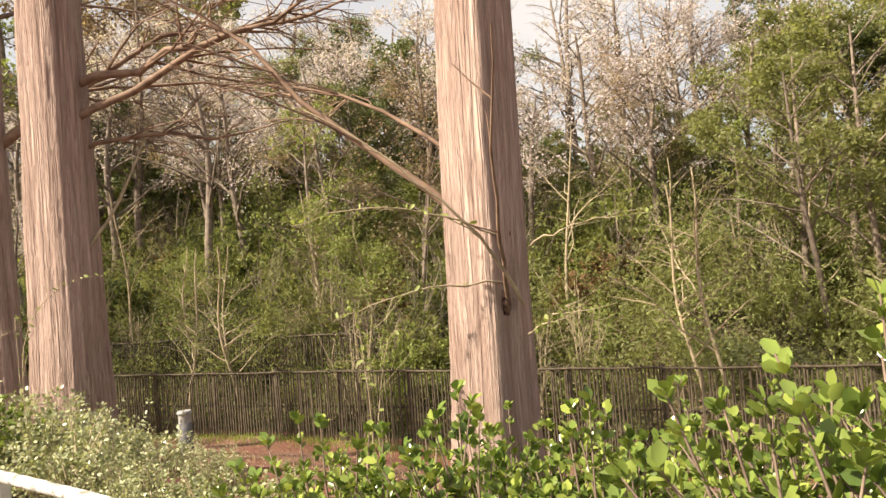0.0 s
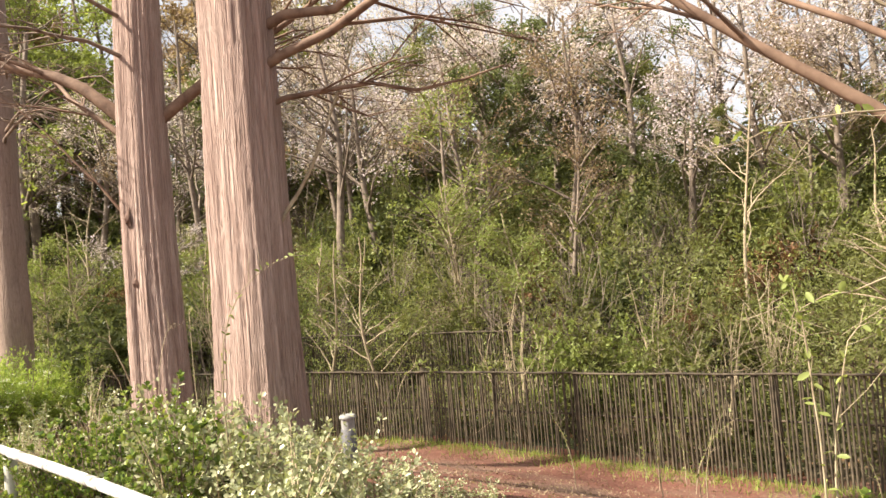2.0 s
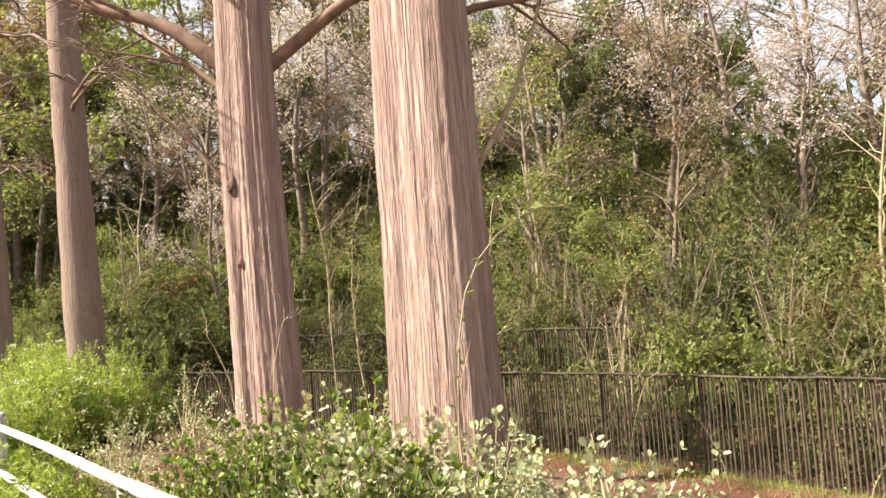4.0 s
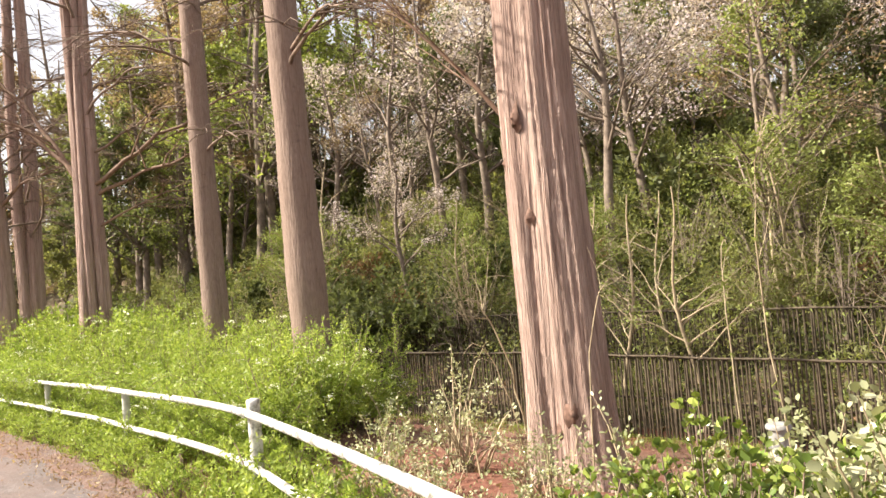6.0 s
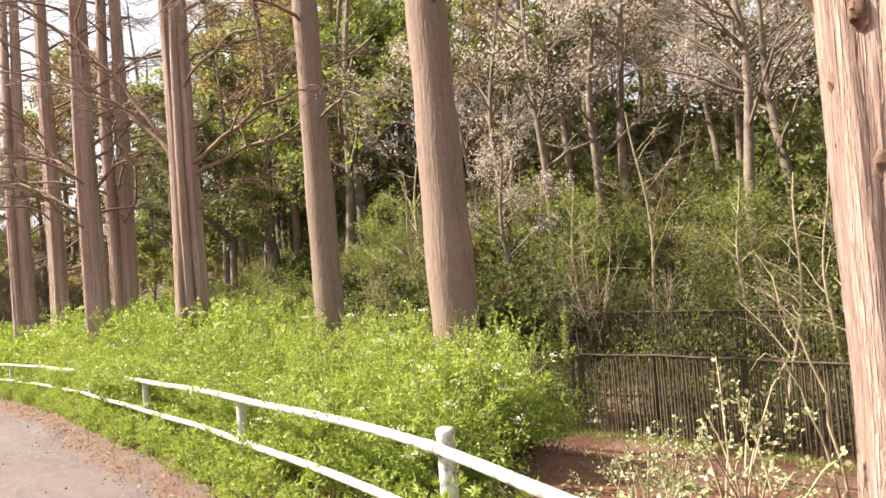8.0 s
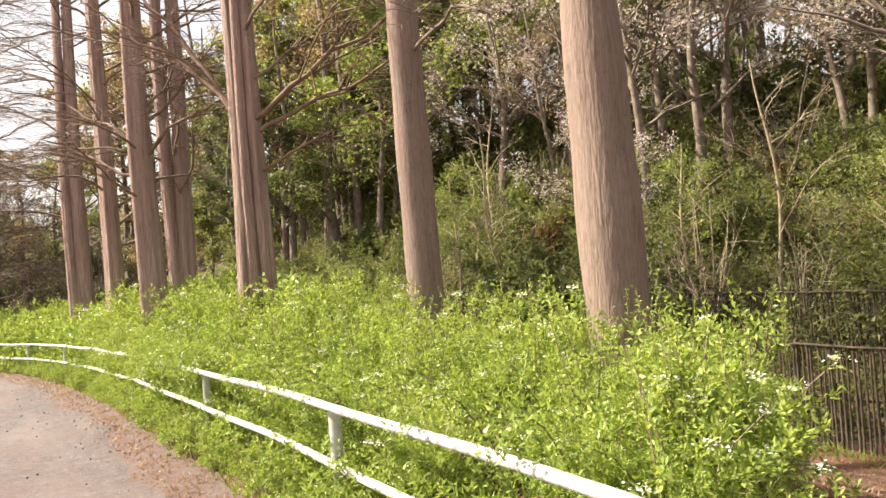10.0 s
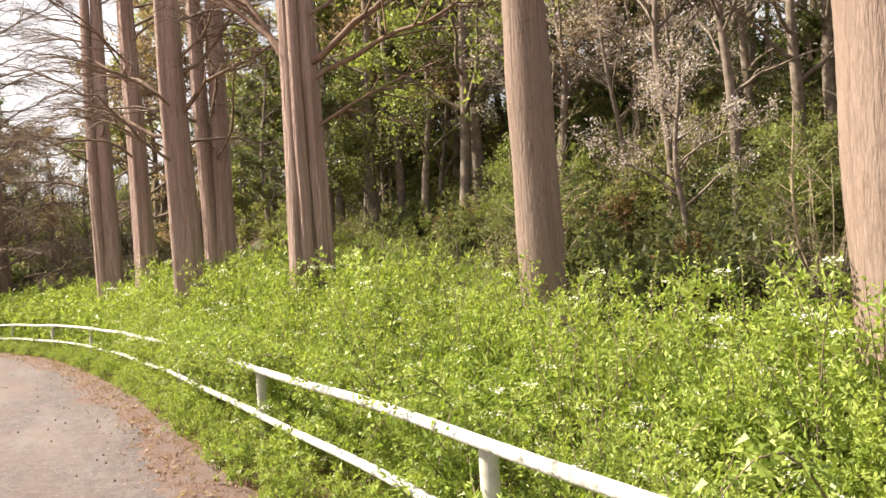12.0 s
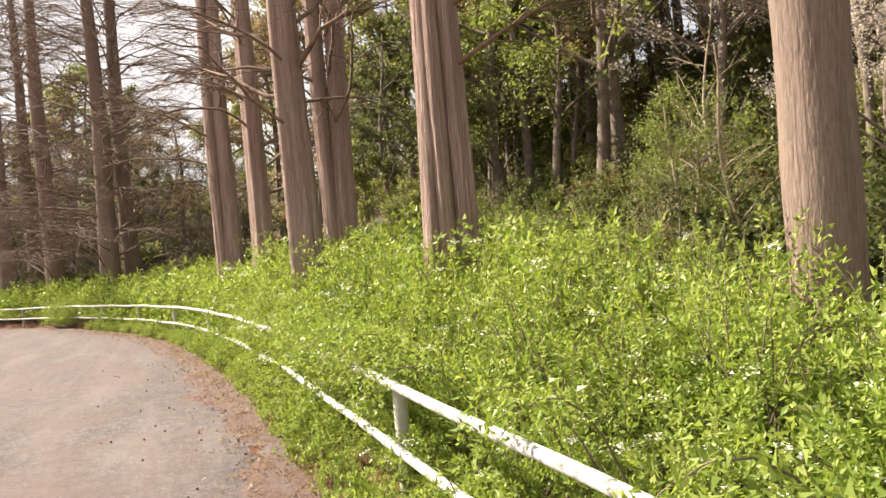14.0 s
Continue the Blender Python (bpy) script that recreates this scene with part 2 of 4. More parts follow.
def part(name, geo, material, parent=None, label="", smooth=False):
    ob = new(name, geo.mesh(name, material, smooth))
    if parent:
        ob.parent = parent
    return tagged(ob, label)


def unit(a):
    return a / np.maximum(np.linalg.norm(a, axis=-1, keepdims=True), 1e-9)


def tube(geo, pts, radii, sides=6, cap=False):
    """A pipe along pts."""
    p, r = np.asarray(pts, float), np.asarray(radii, float)
    t = unit(np.gradient(p, axis=0))
    ref = np.array([0.0, 0.0, 1.0]) if abs(t[:, 2]).mean() < 0.8 else np.array([1.0, 0.0, 0.0])
    a = unit(np.cross(t, ref))
    b = np.cross(t, a)
    ang = np.arange(sides) * 2 * np.pi / sides
    v = p[:, None] + r[:, None, None] * (a[:, None] * np.cos(ang)[None, :, None] + b[:, None] * np.sin(ang)[None, :, None])
    n = len(p)
    i = np.arange(n - 1)[:, None] * sides
    j = np.arange(sides)[None]
    k = (j + 1) % sides
    f = np.stack([i + j, i + k, i + sides + k, i + sides + j], -1).reshape(-1, 4)
    geo.add(v.reshape(-1, 3), f[:, ::-1])
    if cap:
        for ring, flip in ((0, 1), (n - 1, 0)):
            c = np.vstack([v[ring], p[ring]])
            tri = np.array([[m, (m + 1) % sides, sides] for m in range(sides)])
            geo.add(c, tri if flip else tri[:, ::-1])


def box(geo, lo, hi):
    (x0, y0, z0), (x1, y1, z1) = lo, hi
    v = [(x0, y0, z0), (x1, y0, z0), (x1, y1, z0), (x0, y1, z0), (x0, y0, z1), (x1, y0, z1), (x1, y1, z1), (x0, y1, z1)]
    geo.add(v, [(0, 3, 2, 1), (4, 5, 6, 7), (0, 1, 5, 4), (1, 2, 6, 5), (2, 3, 7, 6), (3, 0, 4, 7)])


def leaves(geo, p, d, size, width, rng, fine=False, cheap=False):
    """Folded leaves at p, along d."""
    n = len(p)
    d = unit(d)
    side = unit(np.cross(d, unit(rng.normal(size=(n, 3)) * 0.6 + np.array([0, 0, 1.0]))))
    up = np.cross(side, d)
    s = size * rng.uniform(0.65, 1.25, (n, 1))
    w = s * width
    if cheap:
        v = np.stack([p - side * w * 0.5, p + side * w * 0.5, p + d * s], 1).reshape(-1, 3)
        geo.add(v, np.arange(n)[:, None] * 3 + np.array([[0, 1, 2]]))
    elif fine:
        outline = ((0, 0, 0), (0.3, 0.42, 0.05), (0.72, 0.46, 0.03), (1, 0, -0.08), (0.72, -0.46, 0.03), (0.3, -0.42, 0.05))
        v = np.stack([p + d * s * a + side * w * b + up * s * c for a, b, c in outline], 1).reshape(-1, 3)
        base = np.arange(n)[:, None] * 6
        geo.add(v, np.concatenate([base + np.array([[0, 1, 2, 3]]), base + np.array([[0, 3, 4, 5]])]))
    else:
        v = np.stack([p, p + d * s * 0.5 + side * w * 0.5 + up * s * 0.08, p + d * s, p + d * s * 0.5 - side * w * 0.5 + up * s * 0.08], 1).reshape(-1, 3)
        base = np.arange(n)[:, None] * 4
        geo.add(v, np.concatenate([base + np.array([[0, 1, 2]]), base + np.array([[0, 2, 3]])]))


def bezier(a, b, c, s):
    s = s[:, None]
    return (1 - s) ** 2 * a + 2 * s * (1 - s) * b + s ** 2 * c


# ---- the lie of the land ----
RAIL_X = [-62.0, -58.0, -54.0, -47.0, -43.0, -38.7, -34.0, -29.0, -24.5, -17.5, -14.2, -12.1, -10.4, -8.0, -4.4, -3.0, 0.0, 4.0, 12.0, 60.0]
RAIL_Y = [-12.0, -7.0, -3.0, 0.95, 2.5, 3.85, 4.82, 5.25, 5.38, 5.27, 5.08, 4.88, 4.42, 3.77, 2.84, 2.42, 1.5, 0.3, -2.0, -15.0]


def rail_y(x):
    """The guard rail's line, smoothed."""
    return sum(np.interp(np.asarray(x, float) + k, RAIL_X, RAIL_Y) for k in (-0.6, -0.3, 0, 0.3, 0.6)) / 5


def road_z(x):
    x = np.asarray(x, float)
    return 0.035 * np.clip(x, -70, 30)


FENCE_X, FENCE_Y = [-60, -40, -24, -18, -12, 12, 40], [10.5, 12.5, 14.0, 15.1, 15.45, 15.4, 14.0]


def fence_y(x):
    return np.interp(x, FENCE_X, FENCE_Y)


def ground_z(x, y):
    x, y = np.asarray(x, float), np.asarray(y, float)
    d, fy = y - rail_y(x), fence_y(x)
    z = road_z(x)
    low = -2.4 + 0.05 * np.sin(x * 0.45) - 0.03 * np.clip(x + 13, 0, 16)
    s = np.clip((d - 1.6) / np.maximum(fy - 1.0 - rail_y(x) - 1.6, 1), 0, 1)
    s = 0.5 * s + 0.5 * s * s * (3 - 2 * s)
    z = z * (1 - s) + low * s + 0.12 * np.clip(d / 1.5, 0, 1) * (1 - s)
    up = np.maximum(y - fy - 0.8, 0)
    steep = 0.58 + 0.16 * np.clip((-x - 8) / 14, 0, 1)
    top = 9.0 + 6.0 * np.clip((-x - 6) / 18, 0, 1)
    rise = top * (1 - np.exp(-up * steep / top * 1.15))
    bumps = 0.22 * np.sin(x * 0.9 + y * 0.5) * np.sin(y * 0.8 - x * 0.3) * np.clip(up / 2, 0, 1)
    west = np.clip(-x - 66, 0, 40)
    return z + rise + bumps + 11 * (1 - np.exp(-west / 20)) * np.clip(1 - rise / 12, 0, 1)


def grid_mesh(xs, ys, height):
    gx, gy = np.meshgrid(xs, ys)
    v = np.stack([gx, gy, height(gx, gy)], -1).reshape(-1, 3)
    n, m = len(xs), len(ys)
    i = (np.arange(m - 1)[:, None] * n + np.arange(n - 1)[None]).ravel()
    g = Geo()
    g.add(v, np.stack([i, i + 1, i + n + 1, i + n], -1))
    return g


far = [-900.0, -500.0, -300.0, -200.0, -140.0, -110.0, -90.0, -78.0, -70.0]
gxs = np.concatenate([far, np.arange(-64, 22, 0.5), [24.0, 28.0, 36.0, 50.0, 80.0, 130.0, 250.0, 500.0, 900.0]])
gys = np.concatenate([[-900.0, -400.0, -200.0, -100.0, -60.0, -40.0, -30.0, -24.0], np.arange(-20, 44, 0.5), [48.0, 56.0, 70.0, 100.0, 180.0, 400.0, 900.0]])


def land(gx, gy):
    return ground_z(gx, gy) + 0.025 * np.sin(gx * 5.1 + gy * 2.3) * np.sin(gy * 4.3)


ground_geo = grid_mesh(gxs, gys, land)
ground = part("ground", ground_geo, SOIL, smooth=True)
ground.data.materials.append(SLOPE)
centres = np.array([tuple(p.center) for p in ground.data.polygons])
ground.data.polygons.foreach_set("material_index", ((centres[:, 1] > fence_y(centres[:, 0]) + 0.6) | (centres[:, 0] < -64)).astype(np.int32))
tagged(ground, "red soil with leaf litter rising to a wooded slope", "ground", kind="structure")


def road_strip():
    g = Geo()
    xs = np.arange(-61, 22, 0.25)
    edge = rail_y(xs) - 0.5 + 0.09 * np.sin(xs * 2.1) + 0.05 * np.sin(xs * 6.3 + 1)
    cols = np.linspace(0, 1, 9)
    v = np.stack([np.repeat(xs[:, None], 9, 1), edge[:, None] - 6.5 * cols[None] ** 1.5, np.zeros((len(xs), 9))], -1)
    v[..., 2] = land(v[..., 0], v[..., 1]) * 0 + road_z(v[..., 0]) + 0.03
    v[:, 0, 2] -= 0.07
    v[:, -1, 2] -= 0.07
    i = (np.arange(len(xs) - 1)[:, None] * 9 + np.arange(8)[None]).ravel()
    g.add(v.reshape(-1, 3), np.stack([i, i + 9, i + 10, i + 1], -1)[:, ::-1])
    return g


tagged(part("road", road_strip(), ASPHALT, smooth=True), "worn grey asphalt lane dusted with reddish litter", "road", kind="structure")


def litter_band():
    """The drift of needles along the lane's edge, with a ragged inner side."""
    g = Geo()
    xs = np.arange(-61, 20, 0.12)
    r = np.random.default_rng(3)
    out = rail_y(xs) - 0.42 + 0.05 * np.sin(xs * 3)
    width = 0.55 + 0.16 * np.sin(xs * 0.9) + 0.1 * np.sin(xs * 2.7 + 1) + r.normal(size=len(xs)) * 0.05
    cols = np.linspace(0, 1, 5)
    v = np.stack([np.repeat(xs[:, None], 5, 1), out[:, None] - width[:, None] * cols, np.zeros((len(xs), 5))], -1)
    v[..., 2] = road_z(v[..., 0]) + 0.046 + r.normal(size=(len(xs), 5)) * 0.003
    v[:, -1, 2] -= 0.03
    i = (np.arange(len(xs) - 1)[:, None] * 5 + np.arange(4)[None]).ravel()
    g.add(v.reshape(-1, 3), np.stack([i, i + 5, i + 6, i + 1], -1)[:, ::-1])
    return g


tagged(part("litter_verge", litter_band(), LITTER, smooth=True), "reddish needle litter drifted along the lane's edge", "litter", kind="structure")


def gz(x, y):
    return float(land(np.array(x), np.array(y)))


# ---- guard rail ----
def guard_rail():
    root = tagged(new("guard_rail"), "chipped white steel pipe guard rail with two rails", "guard rail")
    xs = np.arange(-61, 16.01, 0.25)
    ys = rail_y(xs)
    arc = np.concatenate([[0], np.cumsum(np.hypot(np.diff(xs), np.diff(ys)))])
    start = float(np.interp(-12.1, xs, arc)) % 4.0
    posts = np.arange(start, arc[-1], 4.0)
    for k, s in enumerate(posts):
        x, y = float(np.interp(s, arc, xs)), float(np.interp(s, arc, ys))
        g = Geo()
        z = float(road_z(x))
        tall = abs(x + 12.1) < 0.5
        ring = [(-0.35, 0.056), (0.9, 0.056), (0.915, 0.06), (0.935, 0.06), (0.947, 0.052), (0.953, 0.03), (0.955, 0.001)]
        if not tall:
            ring = [(-0.35, 0.05), (0.78, 0.05), (0.8, 0.046), (0.808, 0.03), (0.81, 0.001)]
        tube(g, [(x, y + 0.075, z + h) for h, r in ring], [r for h, r in ring], 14)
        part("post", g, PAINT if tall else POST_PAINT, root, smooth=True)
    for name, height in (("top_rail", 0.855), ("lower_rail", 0.42)):
        # lengths of pipe from joint to joint, with a sleeve at each
        mark = float(np.interp(-12.1, xs, arc))
        joints = np.concatenate([[0], np.arange(mark % 8.0, arc[-1], 8.0) , [arc[-1]]])
        joints = np.sort(np.append(joints[np.abs(joints - mark - 8.0) > 0.1], mark + 4.6))
        for a, b in zip(joints[:-1], joints[1:]):
            ss = np.linspace(a, b, max(int((b - a) / 0.25), 2))
            px, py = np.interp(ss, arc, xs), np.interp(ss, arc, ys)
            pz = road_z(px) + height + 0.006 * np.sin(ss * 1.7)
            g = Geo()
            pts = np.stack([px, py - 0.02, pz], -1)
            tube(g, pts, np.full(len(ss), 0.033), 10, True)
            tube(g, pts[-1] + (pts[-1] - pts[-2]) * np.array([[-0.5], [0.5]]), [0.037, 0.037], 10, True)
            rusty = name == "top_rail" and abs(a - mark) < 0.1
            part(name, g, RUSTY_PAINT if rusty else PAINT, root, "rust-stained length of white pipe" if rusty else "", True)
    return root


guard_rail()


# ---- conifers along the lane ----
STEMS = {1: ((0.0, 0.0, 1.0),), 2: ((-0.5, 0.0, 0.56), (0.42, 0.05, 0.68)), 3: ((-0.62, 0.0, 0.48), (-0.08, -0.28, 0.34), (0.48, 0.05, 0.62))}


def trunk_geo(rng, r, height, lobes, rough, lean, stems=1, detail=True):
    g = Geo()
    seg, n = (144, 110) if detail else (40, 44)
    for along, across, share in STEMS[stems]:
        off = (along * np.array([0.36, 0.93]) + across * np.array([-0.93, 0.36])) * r
        rr = r * share
        z = np.concatenate([[-0.4], np.linspace(0, 6, n - 16), np.linspace(6.4, height, 15)])
        ang = np.arange(seg) * 2 * np.pi / seg
        taper = np.clip(1 - z / (height * 1.04), 0.05, 1) ** 0.75
        flare = 1 + 0.3 * np.exp(-np.maximum(z, 0) / 0.4)
        ph = rng.uniform(0, 6.28, 14)
        shape = np.ones((n, seg))
        for j in range(lobes):
            f = 3 + j
            shape += rough * 0.5 / (1 + 0.45 * j) * np.cos(f * ang[None] + ph[j] + 0.12 * np.sin(z * 0.5 + ph[j])[:, None]) * (0.6 + 0.5 * np.exp(-np.maximum(z, 0) / 2.0))[:, None]
        swell = 0.05 * np.sin(z * 3.1 + ph[7]) * np.sin(z * 1.3 + ph[8]) * (rough < 0.1)
        twist = rng.normal(size=(n, seg)) * 0.006 + swell[:, None]
        rib = np.repeat(rng.normal(size=(1, seg // 2)), 2, 1) * 0.012 * (rough > 0.06)
        rad = rr * taper[:, None] * (shape * (1 + (flare[:, None] - 1) * (0.8 + 0.35 * np.cos(5 * ang[None] + ph[12])))+ rib + twist)
        if rough > 0.06:
            # furrows between the flutes, and ragged strips
            for j in range(7):
                at = ph[j % 14] * 3.7 + j * 0.571 + 0.3 * np.sin(z * rng.uniform(0.25, 0.6) + ph[j]) + 0.05 * np.sin(z * 2.3 + ph[j] * 2)
                gap = (ang[None] - at[:, None] + np.pi) % (2 * np.pi) - np.pi
                deep = rng.uniform(0.03, 0.11) * np.clip(0.35 + 0.75 * np.sin(z * rng.uniform(0.4, 0.9) + ph[13 - j]), 0.02, 1)
                rad = rad * (1 - deep[:, None] * np.exp(-(gap / rng.uniform(0.05, 0.13)) ** 2))
            coarse = rng.normal(size=(n // 9 + 2, seg // 2))
            rows = np.linspace(0, len(coarse) - 1.001, n)
            low = rows.astype(int)
            rag = coarse[low] + (coarse[low + 1] - coarse[low]) * (rows - low)[:, None]
            rad = rad * (1 + 0.01 * np.repeat(rag, 2, 1))
        cx = off[0] + lean[0] * z + 0.05 * np.sin(z * 0.5 + ph[10])
        cy = off[1] + lean[1] * z + 0.05 * np.sin(z * 0.43 + ph[11])
        v = np.stack([cx[:, None] + rad * np.cos(ang), cy[:, None] + rad * np.sin(ang), np.repeat(z[:, None], seg, 1)], -1)
        g.skin = (z, ang, np.hypot(v[..., 0] - lean[0] * z[:, None], v[..., 1] - lean[1] * z[:, None]))
        i = np.arange(n - 1)[:, None] * seg
        j = np.arange(seg)[None]
        q = (j + 1) % seg
        g.add(v.reshape(-1, 3), np.stack([i + j, i + q, i + seg + q, i + seg + j], -1).reshape(-1, 4))
    return g


def limb(g, rng, start, heading, rise, length, r, level, sides=6, droop=0.25, twig=1.0):
    """A limb with side branches, each thinner than the last."""
    n = (max(int(4 + length * 1.5), 5), 4, 3)[level]
    s = np.linspace(0, 1, n)
    d = np.array([math.cos(heading), math.sin(heading), 0.0])
    side = np.array([-d[1], d[0], 0.0])
    wave = rng.uniform(-0.06, 0.06, 2) * length
    pts = start + d * (s * length)[:, None] + side * (np.sin(s * 5) * wave[0])[:, None]
    pts[:, 2] += rise * length * s - droop * length * s ** 2 + np.sin(s * 7) * wave[1] * 0.6
    pts[1:] += rng.normal(size=(n - 1, 3)) * 0.012 * length
    tube(g, pts, r * (1 - 0.85 * s) + 0.003, sides)
    if level >= 2:
        return
    count = int((5 + length * 2.2) * twig) if level == 0 else int(round(4 * twig))
    for k in range(count):
        u = rng.uniform(0.25, 0.98)
        p = np.array([np.interp(u, s, pts[:, c]) for c in range(3)])
        turn = rng.choice([-1, 1]) * rng.uniform(0.5, 1.1)
        limb(g, rng, p, heading + turn, rise * 0.5 + rng.uniform(-0.25, 0.35), length * (1.1 - u) * rng.uniform(0.35, 0.75) + 0.15, r * (1 - 0.8 * u) * 0.5, level + 1, 3, droop, twig)


def conifer(x, y, r, seed, kind, label, height=22.0, lean=(0.0, 0.0), stems=1, branches=(), first=3.2, spread=16, reach=3.2, knots=()):
    rng = np.random.default_rng(seed)
    root = tagged(new("conifer_tree"), label, "tree", "row of tall conifers")
    root.location = (x, y, gz(x, y))
    shaggy = kind == "shaggy"
    mat = SHAGGY if shaggy else SMOOTH
    trunk = trunk_geo(rng, r, height, 7 if shaggy else 3, 0.15 if shaggy else 0.05, lean, stems, x > -20)
    heights, turns, skin = trunk.skin
    part("trunk", trunk, mat, root, smooth=True)
    for h, heading, rise, length, rb in branches:
        g = Geo()
        limb(g, rng, np.array([lean[0] * h, lean[1] * h, h]), radians(heading), rise, length, rb, 0, 8, 0.15)
        part("limb", g, LIMB, root, smooth=True)
    g = Geo()
    spread = int(spread * 1.35)
    for k in range(spread):
        h = first + (height * 0.75 - first) * (k + rng.uniform(0, 0.8)) / spread
        limb(g, rng, np.array([lean[0] * h, lean[1] * h, h]), rng.uniform(0, 6.28), rng.uniform(0.3, 0.9), reach * rng.uniform(0.7, 1.35) * (1 - 0.4 * h / height), 0.036, 0, 4, 0.4, 1.05)
    tagged(part("crown", g, TWIG, root, "bare grey-brown branches"), kind="stuff")
    for turn, h, size in knots:
        g = Geo()
        a = radians(turn)
        c = np.array([math.cos(a), math.sin(a), 0.0])
        out_to = skin[np.abs(heights - h).argmin(), np.abs((turns - a + math.pi) % (2 * math.pi) - math.pi).argmin()]
        at = c * out_to + np.array([lean[0] * h, lean[1] * h, h])
        side = np.array([-c[1], c[0], 0])
        rows, cols = 7, 10
        lump = rng.uniform(0.55, 1.4, (rows, cols))
        v = []
        for a0 in range(rows):
            q = a0 / (rows - 1)
            for b0 in range(cols):
                w = 2 * math.pi * b0 / cols
                out = (0.6 * size * q - 0.03) * lump[a0, b0]
                v.append(at + c * out + (side * math.cos(w) + np.array([0, 0, 1.9]) * math.sin(w)) * size * (1 - q) * lump[a0, b0] * 0.8)
        f = [(a0 * cols + b0, a0 * cols + (b0 + 1) % cols, (a0 + 1) * cols + (b0 + 1) % cols, (a0 + 1) * cols + b0) for a0 in range(rows - 1) for b0 in range(cols)]
        g.add(v, f)
        part("knot", g, KNOT, root, "dark rough knot in the bark", True)
    return root


scar = np.random.default_rng(77)
SCARS = tuple((float(scar.uniform(-175, 0)), float(scar.uniform(0.9, 6.0)), float(scar.uniform(0.014, 0.026))) for k in range(20))
SH, SM = "tall conifer with shaggy reddish fluted bark", "tall conifer with smoother grey-brown bark"
conifer(-1.65, 4.6, 0.29, 1, "shaggy", SH, branches=((1.95, 190, 1.0, 2.6, 0.032), (2.4, 178, 0.75, 2.4, 0.016), (3.6, 20, 0.6, 3.0, 0.03)), first=5, spread=10, knots=((-45, 2.0, 0.045), (-60, 1.55, 0.05)))
conifer(-6.88, 5.42, 0.368, 2, "shaggy", SH, branches=((4.1, 20, 0.35, 3.4, 0.052), (3.75, 8, 0.4, 3.6, 0.05), (3.4, 40, 0.3, 2.4, 0.03)), first=5, spread=12, knots=((-15, 0.85, 0.075), (-150, 3.5, 0.05)))
conifer(-10.2, 6.85, 0.36, 3, "shaggy", SH, branches=((4.3, 30, 0.75, 3.0, 0.09), (4.2, 208, 0.75, 3.4, 0.1), (3.9, 190, 0.9, 2.5, 0.05), (2.75, 215, 1.3, 1.7, 0.022)), first=4.8, spread=14, knots=((-98, 3.1, 0.085), (-120, 2.75, 0.085), (-92, 2.26, 0.075), (-125, 2.4, 0.06), (-52, 0.65, 0.1), (-70, 0.5, 0.08), (-95, 1.2, 0.04)))
conifer(-15.15, 7.59, 0.287, 4, "smooth", SM, lean=(-0.035, 0.0), first=4.6, spread=14, knots=SCARS)
conifer(-18.6, 7.8, 0.246, 5, "smooth", SM, lean=(-0.01, 0.0), first=4.4, spread=14, knots=SCARS)
conifer(-23.3, 7.27, 0.32, 6, "shaggy", "conifer with three reddish stems grown close together", stems=3, branches=((4.6, 205, 1.3, 3.2, 0.065), (4.8, 215, 0.9, 3.6, 0.055), (4.7, 40, 0.6, 4.2, 0.055), (4.4, 28, 0.4, 4.0, 0.045), (3.7, 45, 0.5, 2.6, 0.03)), first=5.4, spread=16)
conifer(-27.6, 6.4, 0.3, 7, "shaggy", SH, branches=((5.0, 200, 0.65, 3.6, 0.055), (4.5, 212, 0.45, 3.2, 0.045), (4.8, 40, 0.7, 3.0, 0.045)), first=3.8, spread=18)
conifer(-28.9, 7.4, 0.34, 8, "shaggy", "conifer with two slender reddish stems grown together", stems=2, first=3.6, spread=18)
conifer(-32.05, 6.35, 0.265, 9, "shaggy", SH, first=3.2, spread=22)
conifer(-37.1, 6.15, 0.37, 10, "shaggy", "conifer with cleft reddish stems behind the hedge", stems=2, first=3.0, spread=24)
for k, (x, y, r) in enumerate(((-48.2, 3.35, 0.4), (-47.4, 2.6, 0.42), (-52.9, -0.05, 0.46), (-58.9, -1.5, 0.4), (-57.2, -2.5, 0.42), (-64.0, -4.5, 0.4))):
    conifer(x, y, r, 20 + k, "smooth", "far bare conifer with many level branches", first=1.7, spread=44, reach=5.0)


